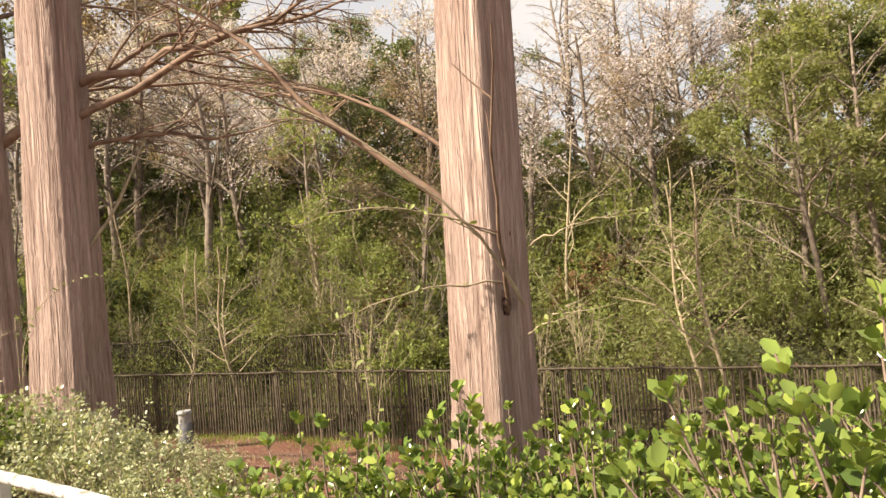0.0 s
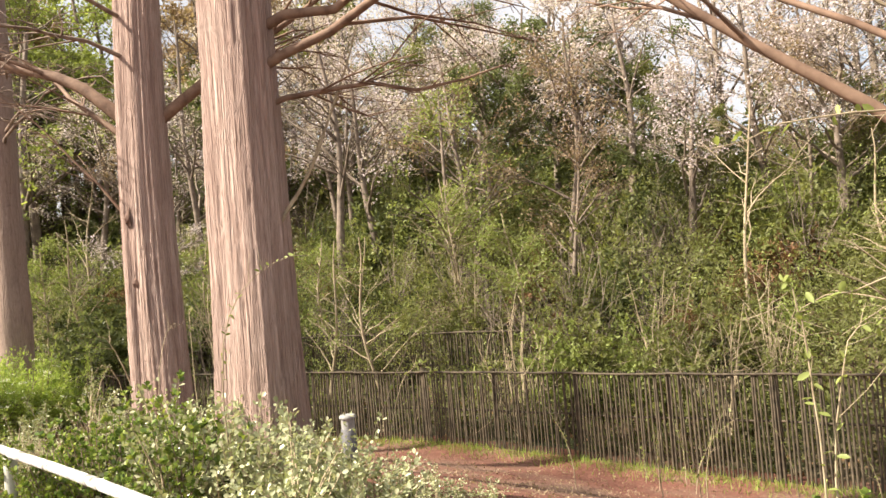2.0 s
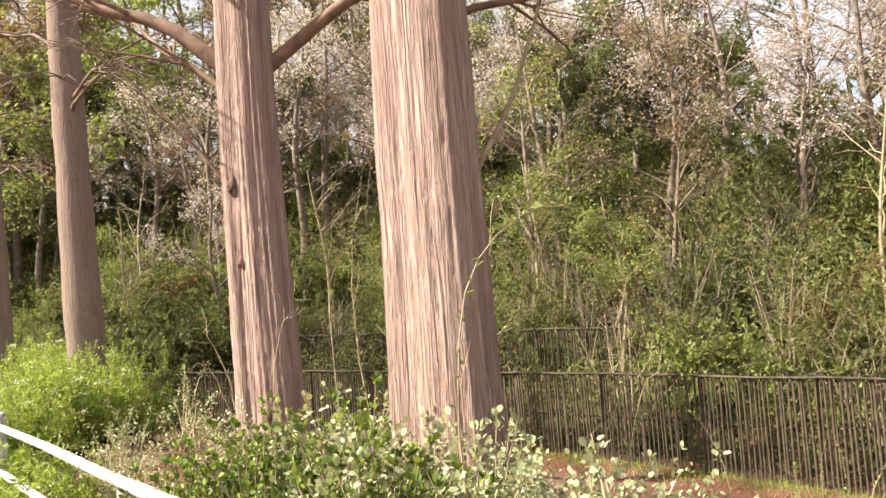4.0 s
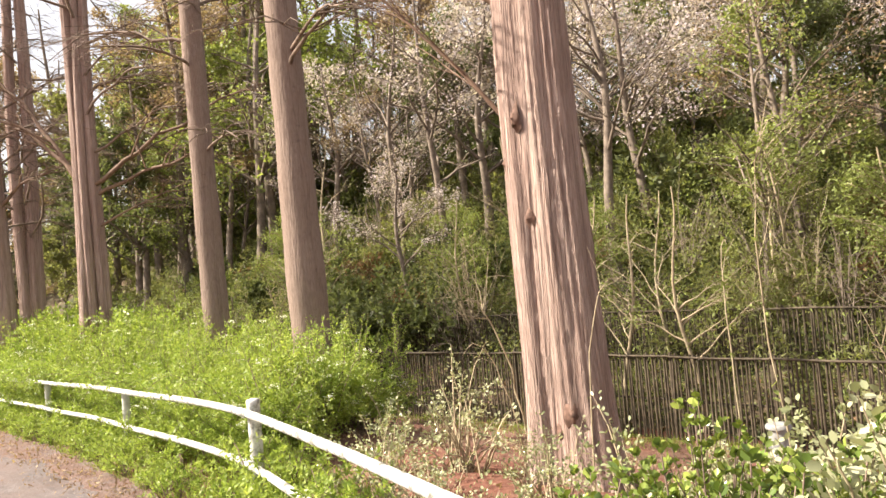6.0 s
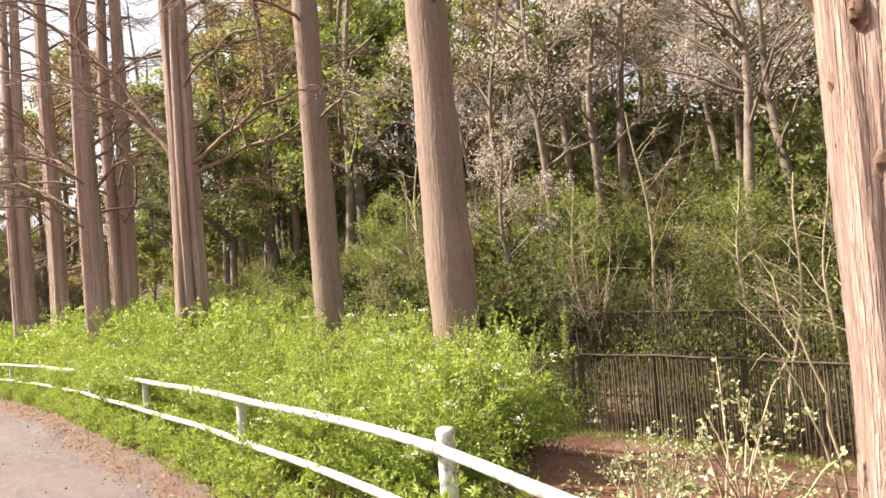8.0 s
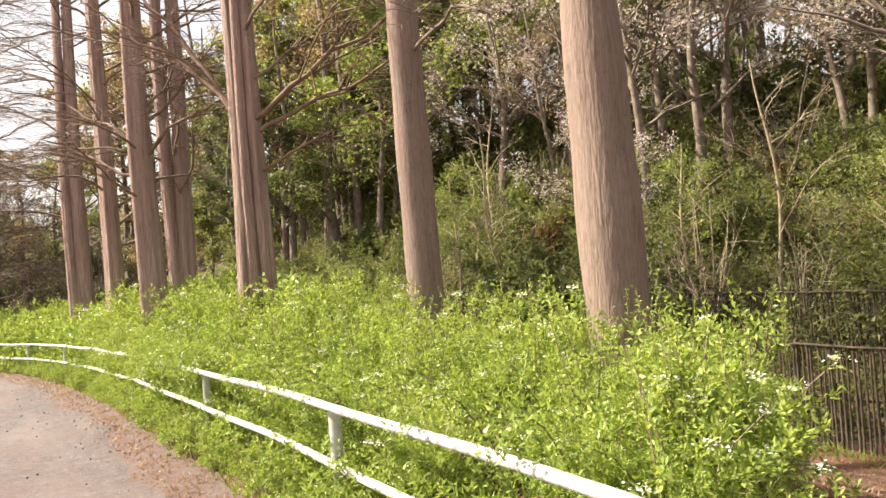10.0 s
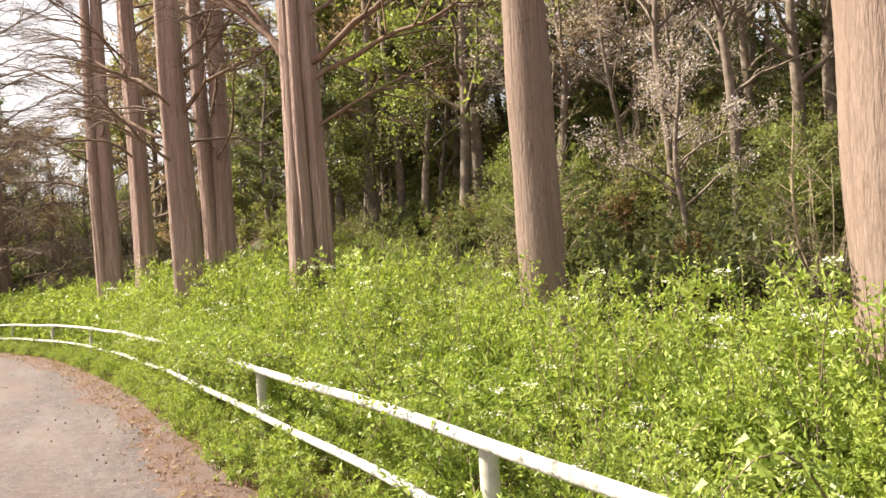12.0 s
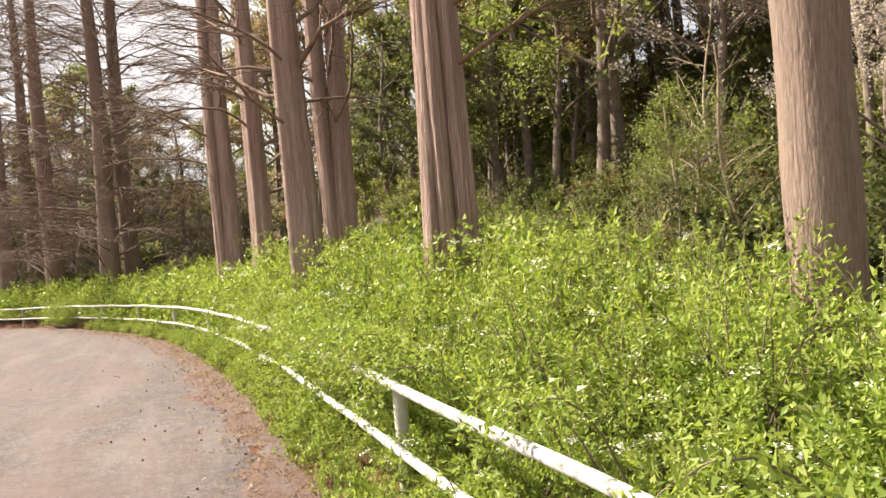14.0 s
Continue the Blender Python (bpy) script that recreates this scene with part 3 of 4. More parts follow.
# ---- shrubs ----
def shrub_geo(rng, h, w, twigs, per, leaf, ratio, fine=False, arch=0.25, flowers=0, inner=0.35, cheap=False, low=0.55, blade=False):
    """Stems, leaves and flowers of a shrub that stands on the origin."""
    stems, green, white = Geo(), Geo(), Geo()
    for k in range(twigs):
        az = rng.uniform(0, 6.283)
        el = math.asin(rng.uniform(0.02, 1.0))
        reach = rng.uniform(low, 1.0) * (1 + 0.15 * math.sin(3 * az + 1.0))
        end = np.array([math.cos(az) * math.cos(el) * w / 2, math.sin(az) * math.cos(el) * w / 2, 0.12 * h + 0.88 * h * math.sin(el)]) * reach
        base = np.array([*(rng.normal(size=2) * w * 0.07), -0.05])
        mid = base * 0.4 + end * 0.6 + np.array([0, 0, arch * h * rng.uniform(0.5, 1.2)])
        s = np.linspace(0, 1, 4)
        if k % 4 == 0 or (fine and k % 2 == 0):
            tube(stems, bezier(base, mid, end, s), 0.009 * (1 - 0.75 * s) * (1.3 if fine else 1), 3)
        nodes = rng.uniform(inner, 1.0, max(per // 5, 3)) ** 0.8
        u = np.clip(nodes[rng.integers(0, len(nodes), per)] + rng.normal(size=per) * 0.012, 0, 1) if cheap else rng.uniform(inner, 1.0, per) ** 0.8
        p = bezier(base, mid, end, u)
        t = unit(bezier(base, mid, end, np.minimum(u + 0.02, 1.02)) - p)
        out = unit(rng.normal(size=(per, 3)))
        p = p + out * (0.032 if cheap else 0.045) * rng.uniform(0, 1, (per, 1)) * (h + w) / 2
        leaves(green, p, t * 0.4 + out * 0.9 + np.array([0, 0, 0.2]), leaf, ratio, rng, fine, cheap and not blade)
        if flowers and rng.random() < flowers:
            c = p[np.argmax(u)]
            q = c + rng.normal(size=(30, 3)) * np.array([0.04, 0.04, 0.014]) + np.array([0, 0, 0.02])
            leaves(white, q, rng.normal(size=(30, 3)) * np.array([1, 1, 0.3]), 0.02, 1.0, rng, False, True)
    return stems, green, white


def rosette_geo(rng, h, w, twigs, leaf, ratio, bunches=(0.55, 0.72, 0.87, 1.0)):
    """A shrub whose broad leaves stand in whorls along and at the ends of its twigs."""
    stems, green = Geo(), Geo()
    for k in range(twigs):
        az, el = rng.uniform(0, 6.283), math.asin(rng.uniform(0.05, 1.0))
        reach = rng.uniform(0.6, 1.0)
        end = np.array([math.cos(az) * math.cos(el) * w / 2, math.sin(az) * math.cos(el) * w / 2, 0.2 * h + 0.8 * h * math.sin(el)]) * reach
        base = np.array([*(rng.normal(size=2) * w * 0.06), -0.05])
        mid = base * 0.5 + end * 0.5 + np.array([*(rng.normal(size=2) * 0.05), 0.06 * h])
        s = np.linspace(0, 1, 5)
        tube(stems, bezier(base, mid, end, s), 0.009 * (1 - 0.7 * s), 4)
        for u in bunches:
            n = 9 if u == 1.0 else 6
            q = np.full(n, u) - rng.uniform(0, 0.05, n)
            p = bezier(base, mid, end, q)
            t = unit(end - mid)
            a = unit(np.cross(t, np.array([0.3, 0.2, 1.0])))
            b = np.cross(t, a)
            turn = np.arange(n) * 2.4 + rng.uniform(0, 6)
            out = a * np.cos(turn)[:, None] + b * np.sin(turn)[:, None]
            leaves(green, p, t * rng.uniform(0.35, 0.9, (n, 1)) + out * 0.8 + np.array([0, 0, 0.25]), leaf * (1.15 if u == 1.0 else 0.95), ratio, rng, True)
    return stems, green, Geo()


def shrub(name, seed, label, category, group, mats, **kw):
    rng = np.random.default_rng(seed)
    root = tagged(new(name), label, category, group)
    stems, green, white = rosette_geo(rng, **kw) if "bunches" in kw else shrub_geo(rng, **kw)
    if stems.count:
        tagged(part("woody_base", stems, mats[0], root), kind="stuff")
    tagged(part("foliage", green, mats[1], root), kind="stuff")
    if white.count:
        tagged(part("blossom", white, WHITE, root, "small white flower clusters"), kind="stuff")
    return root


def place(ob, x, y, turn, lift=0.0, size=1.0):
    ob.matrix_basis = pose(x, y, gz(x, y) + lift, 0, 0, turn) @ Matrix.Scale(size, 4)
    return ob


def scatter(kinds, spots):
    """Spreads copies of the shrubs over spots of x, y, turn and size; the first of each kind is used itself."""
    used = set()
    for k, (x, y, turn, size) in enumerate(spots):
        ob = kinds[k % len(kinds)]
        if k % len(kinds) in used:
            ob = copy_thing(ob, ob.matrix_basis)
        used.add(k % len(kinds))
        place(ob, x, y, turn, 0.0, size)


LABEL = "bright yellow-green flowering hedge shrub along the white rail"
hedge_kinds = [shrub("hedge_shrub", 40 + k, LABEL, "shrub", "hedge along the rail", (TWIG, HEDGE_LEAF), h=1.5, w=1.75, twigs=210, per=36, leaf=0.05, ratio=0.42, flowers=0.05, low=0.62, cheap=True, blade=True) for k in range(4)]
rng = np.random.default_rng(7)
spots = []
for x in np.arange(-12.3, -30.5, -0.92):
    for j, d in enumerate((0.5, 1.35, 2.15, 3.0)):
        xx = x + rng.uniform(-0.2, 0.2) - (0.75, 1.4, 1.9, 2.3)[j]
        grown = min(max((-xx - 12.5) / 3, 0), 1)
        spots.append((xx, float(rail_y(xx)) + d + rng.uniform(-0.15, 0.15), rng.uniform(0, 360), rng.uniform(0.85, 1.08) * ((0.68, 0.84, 0.98, 1.02)[j] + 0.1 * grown) * (1.0 if xx < (-16.5 if j < 2 else -20.5) else 0.93 if j == 0 else 0.84) * (1.0, 1.06, 1.12, 1.16)[j] * (1 + (0.42, 0.44, 0.34, 0.34)[j] * min(max((-xx - 20) / 7, 0), 1))))
spots += [(-13.25, 5.75, 250, 0.92), (-13.6, 6.4, 20, 0.95), (-14.5, 6.75, 10, 0.76), (-15.1, 6.65, 100, 0.78), (-15.75, 6.75, 200, 0.82), (-14.1, 7.2, 300, 0.74), (-15.9, 7.5, 40, 0.82), (-14.6, 7.7, 130, 0.78)]
scatter(hedge_kinds, [q for q in spots if q[0] > -19 or q[1] - float(rail_y(q[0])) < 1.8] + [(-46.6, float(rail_y(-46.6)) - 0.1, 0, 0.9), (-47.6, float(rail_y(-47.6)) - 0.1, 70, 0.9)])
back_kinds = [shrub("hedge_shrub", 46 + k, LABEL, "shrub", "hedge along the rail", (TWIG, HEDGE_LEAF), h=1.5, w=1.75, twigs=170, per=26, leaf=0.06, ratio=0.52, cheap=True, low=0.7, flowers=0.03) for k in range(2)]
scatter(back_kinds, [q for q in spots if not (q[0] > -19 or q[1] - float(rail_y(q[0])) < 1.8)])
far_kinds = [shrub("hedge_shrub", 50 + k, LABEL, "shrub", "hedge along the rail", (TWIG, HEDGE_LEAF), h=1.5, w=2.2, twigs=110, per=20, leaf=0.09, ratio=0.5, cheap=True, low=0.7) for k in range(3)]
spots = []
for x in np.arange(-31.0, -66, -1.3):
    for j, d in enumerate((0.95, 2.0, 3.2)):
        xx = x + rng.uniform(-0.3, 0.3)
        spots.append((xx, float(rail_y(xx)) + d * (1.0 if xx > -46 else 1.3), rng.uniform(0, 360), rng.uniform(0.85, 1.05) * (1.25, 1.5, 1.7)[j]))
scatter(far_kinds, spots)
low_kinds = [shrub("verge_plant", 55 + k, "low leafy growth spilling under the white rail", "plant", "low growth under the rail", (TWIG, HEDGE_LEAF), h=0.72, w=0.95, twigs=85, per=20, leaf=0.05, ratio=0.42, cheap=True) for k in range(2)]
spots = []
for x in np.arange(-10.6, -44, -0.62):
    for d in (-0.25, 0.22):
        xx = x + rng.uniform(-0.2, 0.2)
        spots.append((xx, float(rail_y(xx)) + d + rng.uniform(-0.12, 0.12), rng.uniform(0, 360), rng.uniform(0.6, 1.0) * (1.15 if d > 0 else 0.8)))
scatter(low_kinds, spots)

glossy = [shrub("broadleaf_shrub", 60 + k, "glossy broad-leaved evergreen shrub with young yellow-green tips", "shrub", "shrubs behind the rail", (TWIG, GLOSSY_LEAF), h=1.2, w=1.3, twigs=135, leaf=0.042, ratio=0.66, bunches=(0.5, 0.64, 0.78, 0.9, 1.0)) for k in range(3)]
scatter(glossy, [(0.22, 2.2, 20, 1.3), (0.8, 2.1, 80, 1.38), (0.55, 2.7, 180, 1.2), (-0.6, 2.5, 140, 1.02), (-1.75, 2.65, 200, 1.05), (1.7, 2.1, 270, 1.2), (-1.15, 2.7, 320, 1.05), (-0.1, 3.2, 95, 0.95), (-3.4, 3.9, 10, 0.36), (-2.9, 3.75, 50, 0.4), (-3.9, 4.1, 100, 0.36), (-2.4, 3.4, 150, 0.42), (-1.9, 3.4, 210, 0.5), (-7.65, 4.3, 222, 0.98), (-8.0, 4.1, 40, 0.82), (-8.0, 4.85, 180, 0.88), (-8.3, 4.5, 75, 0.72), (-6.6, 4.3, 100, 1.05), (-7.3, 4.9, 300, 0.85), (-1.2, 3.35, 15, 0.8), (-2.2, 3.6, 60, 0.66), (-1.5, 3.8, 130, 0.6), (-0.9, 2.9, 250, 0.95), (-2.7, 3.2, 350, 0.5), (-3.2, 3.4, 190, 0.42), (-0.6, 3.5, 75, 0.75), (-2.1, 3.0, 110, 0.7), (0.5, 3.6, 190, 0.85), (1.3, 3.0, 240, 1.0)])
greyish = [shrub("small_leaved_shrub", 70 + k, "twiggy small-leaved shrub with greyish green leaves", "shrub", "shrubs behind the rail", (PALE_TWIG, GREY_LEAF), h=1.05, w=1.3, twigs=100, per=22, leaf=0.045, ratio=0.72, fine=True, inner=0.4) for k in range(3)]
scatter(greyish, [(-5.06, 4.5, 70, 0.78), (-7.6, 5.5, 205, 0.85), (-6.9, 5.0, 320, 0.8), (-5.6, 4.5, 265, 0.7), (-5.3, 4.1, 0, 0.9), (-6.1, 4.4, 60, 0.95), (-7.2, 4.7, 120, 1.05), (-4.9, 4.1, 240, 0.5), (-7.9, 5.7, 10, 0.8), (-8.6, 6.3, 140, 0.6), (-6.3, 5.0, 200, 0.8), (-6.6, 4.25, 260, 0.95), (-3.3, 3.5, 40, 0.6), (-3.8, 3.65, 110, 0.62), (-4.3, 3.8, 190, 0.62), (-2.8, 3.25, 280, 0.6), (-7.9, 4.35, 33, 0.7), (-5.6, 5.6, 15, 0.42), (-6.6, 5.7, 95, 0.5), (-5.0, 5.3, 150, 0.4), (-4.4, 5.0, 230, 0.38), (-7.0, 6.4, 290, 0.42), (-3.6, 4.7, 340, 0.34)])

sparse = [shrub("small_leaved_shrub", 76 + k, "sparse twiggy shrub with a few pale leaves on red soil", "shrub", "shrubs behind the rail", (PALE_TWIG, GREY_LEAF), h=1.15, w=1.2, twigs=52, per=15, leaf=0.038, ratio=0.65, fine=True, inner=0.5) for k in range(2)]
scatter(sparse, [(-11.0, 6.3, 0, 0.95), (-10.9, 5.35, 120, 0.8), (-11.6, 6.0, 200, 0.7), (-10.3, 5.2, 60, 0.62), (-9.3, 5.4, 280, 0.66), (-12.2, 7.3, 330, 0.6), (-9.6, 4.75, 20, 0.62), (-9.0, 4.6, 170, 0.66), (-10.9, 4.9, 250, 0.5), (-9.9, 5.9, 75, 0.6), (-8.6, 5.2, 145, 0.8)])

# ---- wooded slope ----
slope_kinds = [shrub("woodland_bush", 80 + k, label, "bush", "undergrowth on the slope", (WOODBARK, mat), h=h, w=w, twigs=80, per=26, leaf=leaf, ratio=ratio * 1.5, cheap=True) for k, (label, mat, h, w, leaf, ratio) in enumerate((("dark evergreen bush on the slope", DARK_LEAF, 2.2, 2.6, 0.12, 0.45), ("green leafy bush on the slope", WOOD_LEAF, 2.4, 2.6, 0.11, 0.35), ("fine-leaved green undergrowth on the slope", WOOD_LEAF, 1.8, 2.8, 0.1, 0.25), ("dry brown brush on the slope", DRY_LEAF, 1.4, 2.2, 0.09, 0.4), ("fresh light green bush on the slope", YOUNG_LEAF, 2.2, 2.2, 0.08, 0.4)))]
rng = np.random.default_rng(11)
spots = []
for k in range(200):
    x = rng.uniform(-46, 9)
    y = float(fence_y(x)) + (3.4 if -25 < x < -11 else 1.3) + 8 * rng.uniform(0, 1)
    spots.append((x, y, rng.uniform(0, 360), rng.uniform(0.75, 1.3)))
for x, y, size in ((-26.0, 15.6, 1.5), (-24.2, 16.2, 1.6), (-22.6, 16.6, 1.4), (-27.5, 16.5, 1.5)):
    place(copy_thing(slope_kinds[0], Matrix.Identity(4)), x, y, rng.uniform(0, 360), 0.0, size)
scatter(slope_kinds, spots)


def thicket(label, mat, seed, spots, h, w, leaf, ratio):
    """Bushes past counting, as one mesh."""
    r = np.random.default_rng(seed)
    forms = []
    for k in range(3):
        stems, green, white = shrub_geo(r, h, w, 50, 20, leaf, ratio, cheap=True)
        forms.append(np.concatenate(green.v))
    g = Geo()
    for k, (x, y, turn, size) in enumerate(spots):
        v, c, sn = forms[k % 3] * size, math.cos(turn), math.sin(turn)
        v = np.stack([v[:, 0] * c - v[:, 1] * sn + x, v[:, 0] * sn + v[:, 1] * c + y, v[:, 2] + gz(x, y)], -1)
        g.add(v, np.arange(len(v)).reshape(-1, 3))
    tagged(part("thicket", g, mat), label, "undergrowth", kind="stuff")


def wild_spots(count, x0, x1, up0, up1, lo, hi):
    out = []
    for k in range(count):
        x = rng.uniform(x0, x1)
        out.append((x, float(fence_y(x)) + rng.uniform(up0, up1), rng.uniform(0, 6.28), rng.uniform(lo, hi)))
    return out


def west_spots(count, lo, hi):
    return [(rng.uniform(-95, -64.5), rng.uniform(-42, 18), rng.uniform(0, 6.28), rng.uniform(lo, hi)) for k in range(count)]


bend = [(q, float(rail_y(q)) + rng.uniform(4, 13), rng.uniform(0, 6.28), rng.uniform(0.6, 1.0)) for q in rng.uniform(-70, -50, 36)]
thicket("dark evergreen thicket covering the slope", DARK_LEAF, 90, wild_spots(150, -72, 14, 7, 24, 0.8, 1.4) + west_spots(40, 1.1, 2.1) + bend[:18], 3.0, 3.3, 0.2, 0.6)
thicket("green leafy thicket covering the slope", WOOD_LEAF, 91, wild_spots(150, -72, 14, 6, 22, 0.8, 1.3) + west_spots(50, 1.0, 1.8) + bend[18:], 2.8, 3.2, 0.17, 0.5)
# the lightened leaf colour gives this thicket, mostly far west, its haze
thicket("dry brown brush on the slope", HAZE_BUD, 92, wild_spots(60, -60, 14, 4, 22, 0.7, 1.2) + west_spots(110, 1.2, 2.2), 1.8, 2.8, 0.14, 0.5)


def carpet(label, mat, seed, count, size, ratio, x0, x1, up0, up1, lift):
    """Low leaves strewn over the slope."""
    r = np.random.default_rng(seed)
    x = r.uniform(x0, x1, count)
    y = fence_y(x) + r.uniform(up0, up1, count)
    clump = np.sin(x * 1.7 + y) * np.sin(y * 1.3 - x * 0.6)
    pts = np.stack([x, y, land(x, y) + lift * r.uniform(0, 1, count) * np.clip(0.6 + clump, 0.1, 1.5)], -1)
    g = Geo()
    leaves(g, pts, r.normal(size=(count, 3)) + np.array([0, 0, 0.4]), size, ratio, r, False, True)
    tagged(part("ground_cover", g, mat), label, "undergrowth", kind="stuff")


carpet("low green undergrowth on the slope", WOOD_LEAF, 93, 60000, 0.14, 0.4, -50, 12, 0.4, 16, 0.7)
carpet("dark low undergrowth on the slope", DARK_LEAF, 94, 50000, 0.15, 0.5, -50, 12, 0.4, 18, 0.6)
carpet("fallen brown leaves on the slope", DRY_LEAF, 95, 30000, 0.11, 0.6, -50, 12, 0.4, 18, 0.06)


def canopy(label, mat, seed, count, size, ratio, x0, x1, up0, up1, tall):
    """Leaves heaped in soft mounds over the slope, thickest near their tops."""
    r = np.random.default_rng(seed)
    x = r.uniform(x0, x1, count)
    up = r.uniform(up0, up1, count)
    y = fence_y(x) + up
    ph = r.uniform(0, 6.28, 6)
    mound = 0.5 + 0.28 * np.sin(x * 1.1 + ph[0] + 0.7 * np.sin(y * 0.8 + ph[1])) + 0.24 * np.sin(y * 1.5 + ph[2] + 0.9 * np.sin(x * 0.6 + ph[3])) + 0.16 * np.sin(x * 2.7 + y * 1.9 + ph[4])
    grow = tall * np.clip(mound, 0.06, 1.1) * np.clip(0.35 + up / 2.5, 0, 1)
    pts = np.stack([x, y, land(x, y) + grow * r.uniform(0, 1, count) ** 0.45 + r.normal(size=count) * 0.06], -1)
    g = Geo()
    leaves(g, pts, r.normal(size=(count, 3)) + np.array([0, -0.2, 0.25]), size, ratio, r, False, True)
    tagged(part("undergrowth", g, mat), label, "undergrowth", kind="stuff")


canopy("soft olive green undergrowth mounded over the slope", WOOD_LEAF, 201, 140000, 0.12, 0.36, -19, 13, 0.4, 14, 3.3)
canopy("fresh green undergrowth mounded over the slope", YOUNG_LEAF, 202, 40000, 0.1, 0.4, -17, 13, 0.8, 13, 3.6)
canopy("dark glossy undergrowth below the trees", DARK_LEAF, 203, 70000, 0.13, 0.45, -48, -15, 1.0, 12, 2.2)
canopy("olive green undergrowth below the trees", WOOD_LEAF, 204, 50000, 0.12, 0.4, -48, -17, 1.0, 12, 2.6)


def wood_tree(seed, label, height, r, mats, crown=0, leaf=0.1, tint=None, spread=2.6, limbs=11, twig=0.62):
    rng = np.random.default_rng(seed)
    root = tagged(new("woodland_tree"), label, "tree", "trees on the slope")
    g = Geo()
    s = np.linspace(0, 1, 12)
    sway = rng.uniform(-0.6, 0.6, 2)
    pts = np.stack([sway[0] * s ** 1.5 + 0.12 * np.sin(s * 8), sway[1] * s ** 1.5 + 0.1 * np.sin(s * 7 + 1), s * height - 0.3], -1)
    tube(g, pts, r * (1 - 0.85 * s) + 0.01, 8)
    part("trunk", g, mats, root, smooth=True)
    g, tips = Geo(), Geo()
    for k in range(limbs):
        u = rng.uniform(0.3, 0.95)
        p = np.array([np.interp(u, s, pts[:, c]) for c in range(3)])
        limb(g, rng, p, rng.uniform(0, 6.28), rng.uniform(0.5, 1.2), spread * rng.uniform(0.6, 1.2) * (1.15 - u), r * 0.4 * (1.1 - u) + 0.01, 0, 4, 0.1, twig)
    tagged(part("crown", g, mats, root), kind="stuff")
    if crown:
        v = np.concatenate(g.v)
        pick = v[rng.integers(0, len(v), crown)]
        pick = pick + rng.normal(size=pick.shape) * 0.14
        leaves(tips, pick, rng.normal(size=pick.shape) + np.array([0, 0, 0.2]), leaf, 0.75, rng, False, True)
        tagged(part("foliage", tips, tint, root), kind="stuff")
    return root


def brush(label, seed, spots, h, w, mat):
    """Leafless brush past counting, as one mesh."""
    r = np.random.default_rng(seed)
    g = Geo()
    for x, y, turn, size in spots:
        root = np.array([x, y, gz(x, y) - 0.1])
        for k in range(16):
            az, lean = r.uniform(0, 6.28), r.uniform(0.1, 0.75)
            tip = root + np.array([math.cos(az) * lean * w, math.sin(az) * lean * w, h * r.uniform(0.5, 1.1)]) * size
            mid = (root + tip) / 2 + r.normal(size=3) * 0.12 * size
            pts = bezier(root, mid, tip, np.linspace(0, 1, 4))
            tube(g, pts, np.array([0.016, 0.012, 0.008, 0.004]) * size * 1.2, 3)
            for j in range(5):
                p = pts[1] + (pts[3] - pts[1]) * r.uniform(0, 0.9)
                q = p + (r.normal(size=3) * 0.32 + np.array([0, 0, 0.2])) * size
                tube(g, [p, (p + q) / 2 + r.normal(size=3) * 0.03, q], np.array([0.007, 0.005, 0.003]) * size * 1.2, 3)
    tagged(part("brushwood", g, mat), label, "brush", kind="stuff")


brush("leafless grey-brown brush on the slope", 96, wild_spots(60, -45, 10, 0.8, 14, 0.8, 1.5) + west_spots(90, 1.8, 3.4), 2.2, 1.6, WOODBARK)
brush("leafless pale brush on the slope", 97, wild_spots(24, -40, 10, 0.6, 8, 0.8, 1.4), 2.4, 1.3, PALE_TWIG)
BARE, EVER, CHERRY = "bare woodland tree with a forked crown", "evergreen woodland tree with dark leaves", "cherry tree in pale pink blossom"
bare = [wood_tree(100 + k, BARE, h, r, WOODBARK, limbs=n, spread=3.4, twig=0.65) for k, (h, r, n) in enumerate(((9, 0.14, 14), (8, 0.1, 12), (10, 0.13, 14)))]
ever = [wood_tree(110 + k, EVER, 8.5, 0.16, WOODBARK, 8000, 0.12, DARK_LEAF, 3.4, 16, 0.5) for k in range(2)] + [wood_tree(113 + k, "woodland tree with green leaves", 8.0, 0.12, WOODBARK, 6500, 0.11, WOOD_LEAF, 3.2, 14, 0.5) for k in range(2)]
cherry = [wood_tree(120 + k, CHERRY, 7.5, 0.15, WOODBARK, 3600, 0.09, BLOSSOM, 4.2, 15, 0.7) for k in range(2)]
budding = [wood_tree(150 + k, "woodland tree budding with sparse brownish leaves", 8.0, 0.1, WOODBARK, 2200, 0.08, BUD_LEAF, 3.2, 14, 0.75) for k in range(2)] + [wood_tree(152, "woodland tree with sparse yellow-green leaves", 7.0, 0.09, WOODBARK, 2600, 0.09, YOUNG_LEAF, 3.2, 13, 0.7)]
far_wood = [wood_tree(140, BARE, 11, 0.16, WOODBARK, limbs=12, spread=3.8, twig=0.6), wood_tree(141, EVER, 10, 0.18, WOODBARK, 5500, 0.16, DARK_LEAF, 3.8, 14, 0.4), wood_tree(142, "woodland tree with green leaves", 9, 0.15, WOODBARK, 5000, 0.15, WOOD_LEAF, 3.6, 14, 0.4), wood_tree(143, "woodland tree budding with sparse brownish leaves", 10, 0.15, WOODBARK, 4000, 0.13, BUD_LEAF, 3.8, 14, 0.5), wood_tree(144, "tall woodland tree in pale young leaf", 10, 0.15, WOODBARK, 4500, 0.13, YOUNG_LEAF, 3.8, 14, 0.5)]
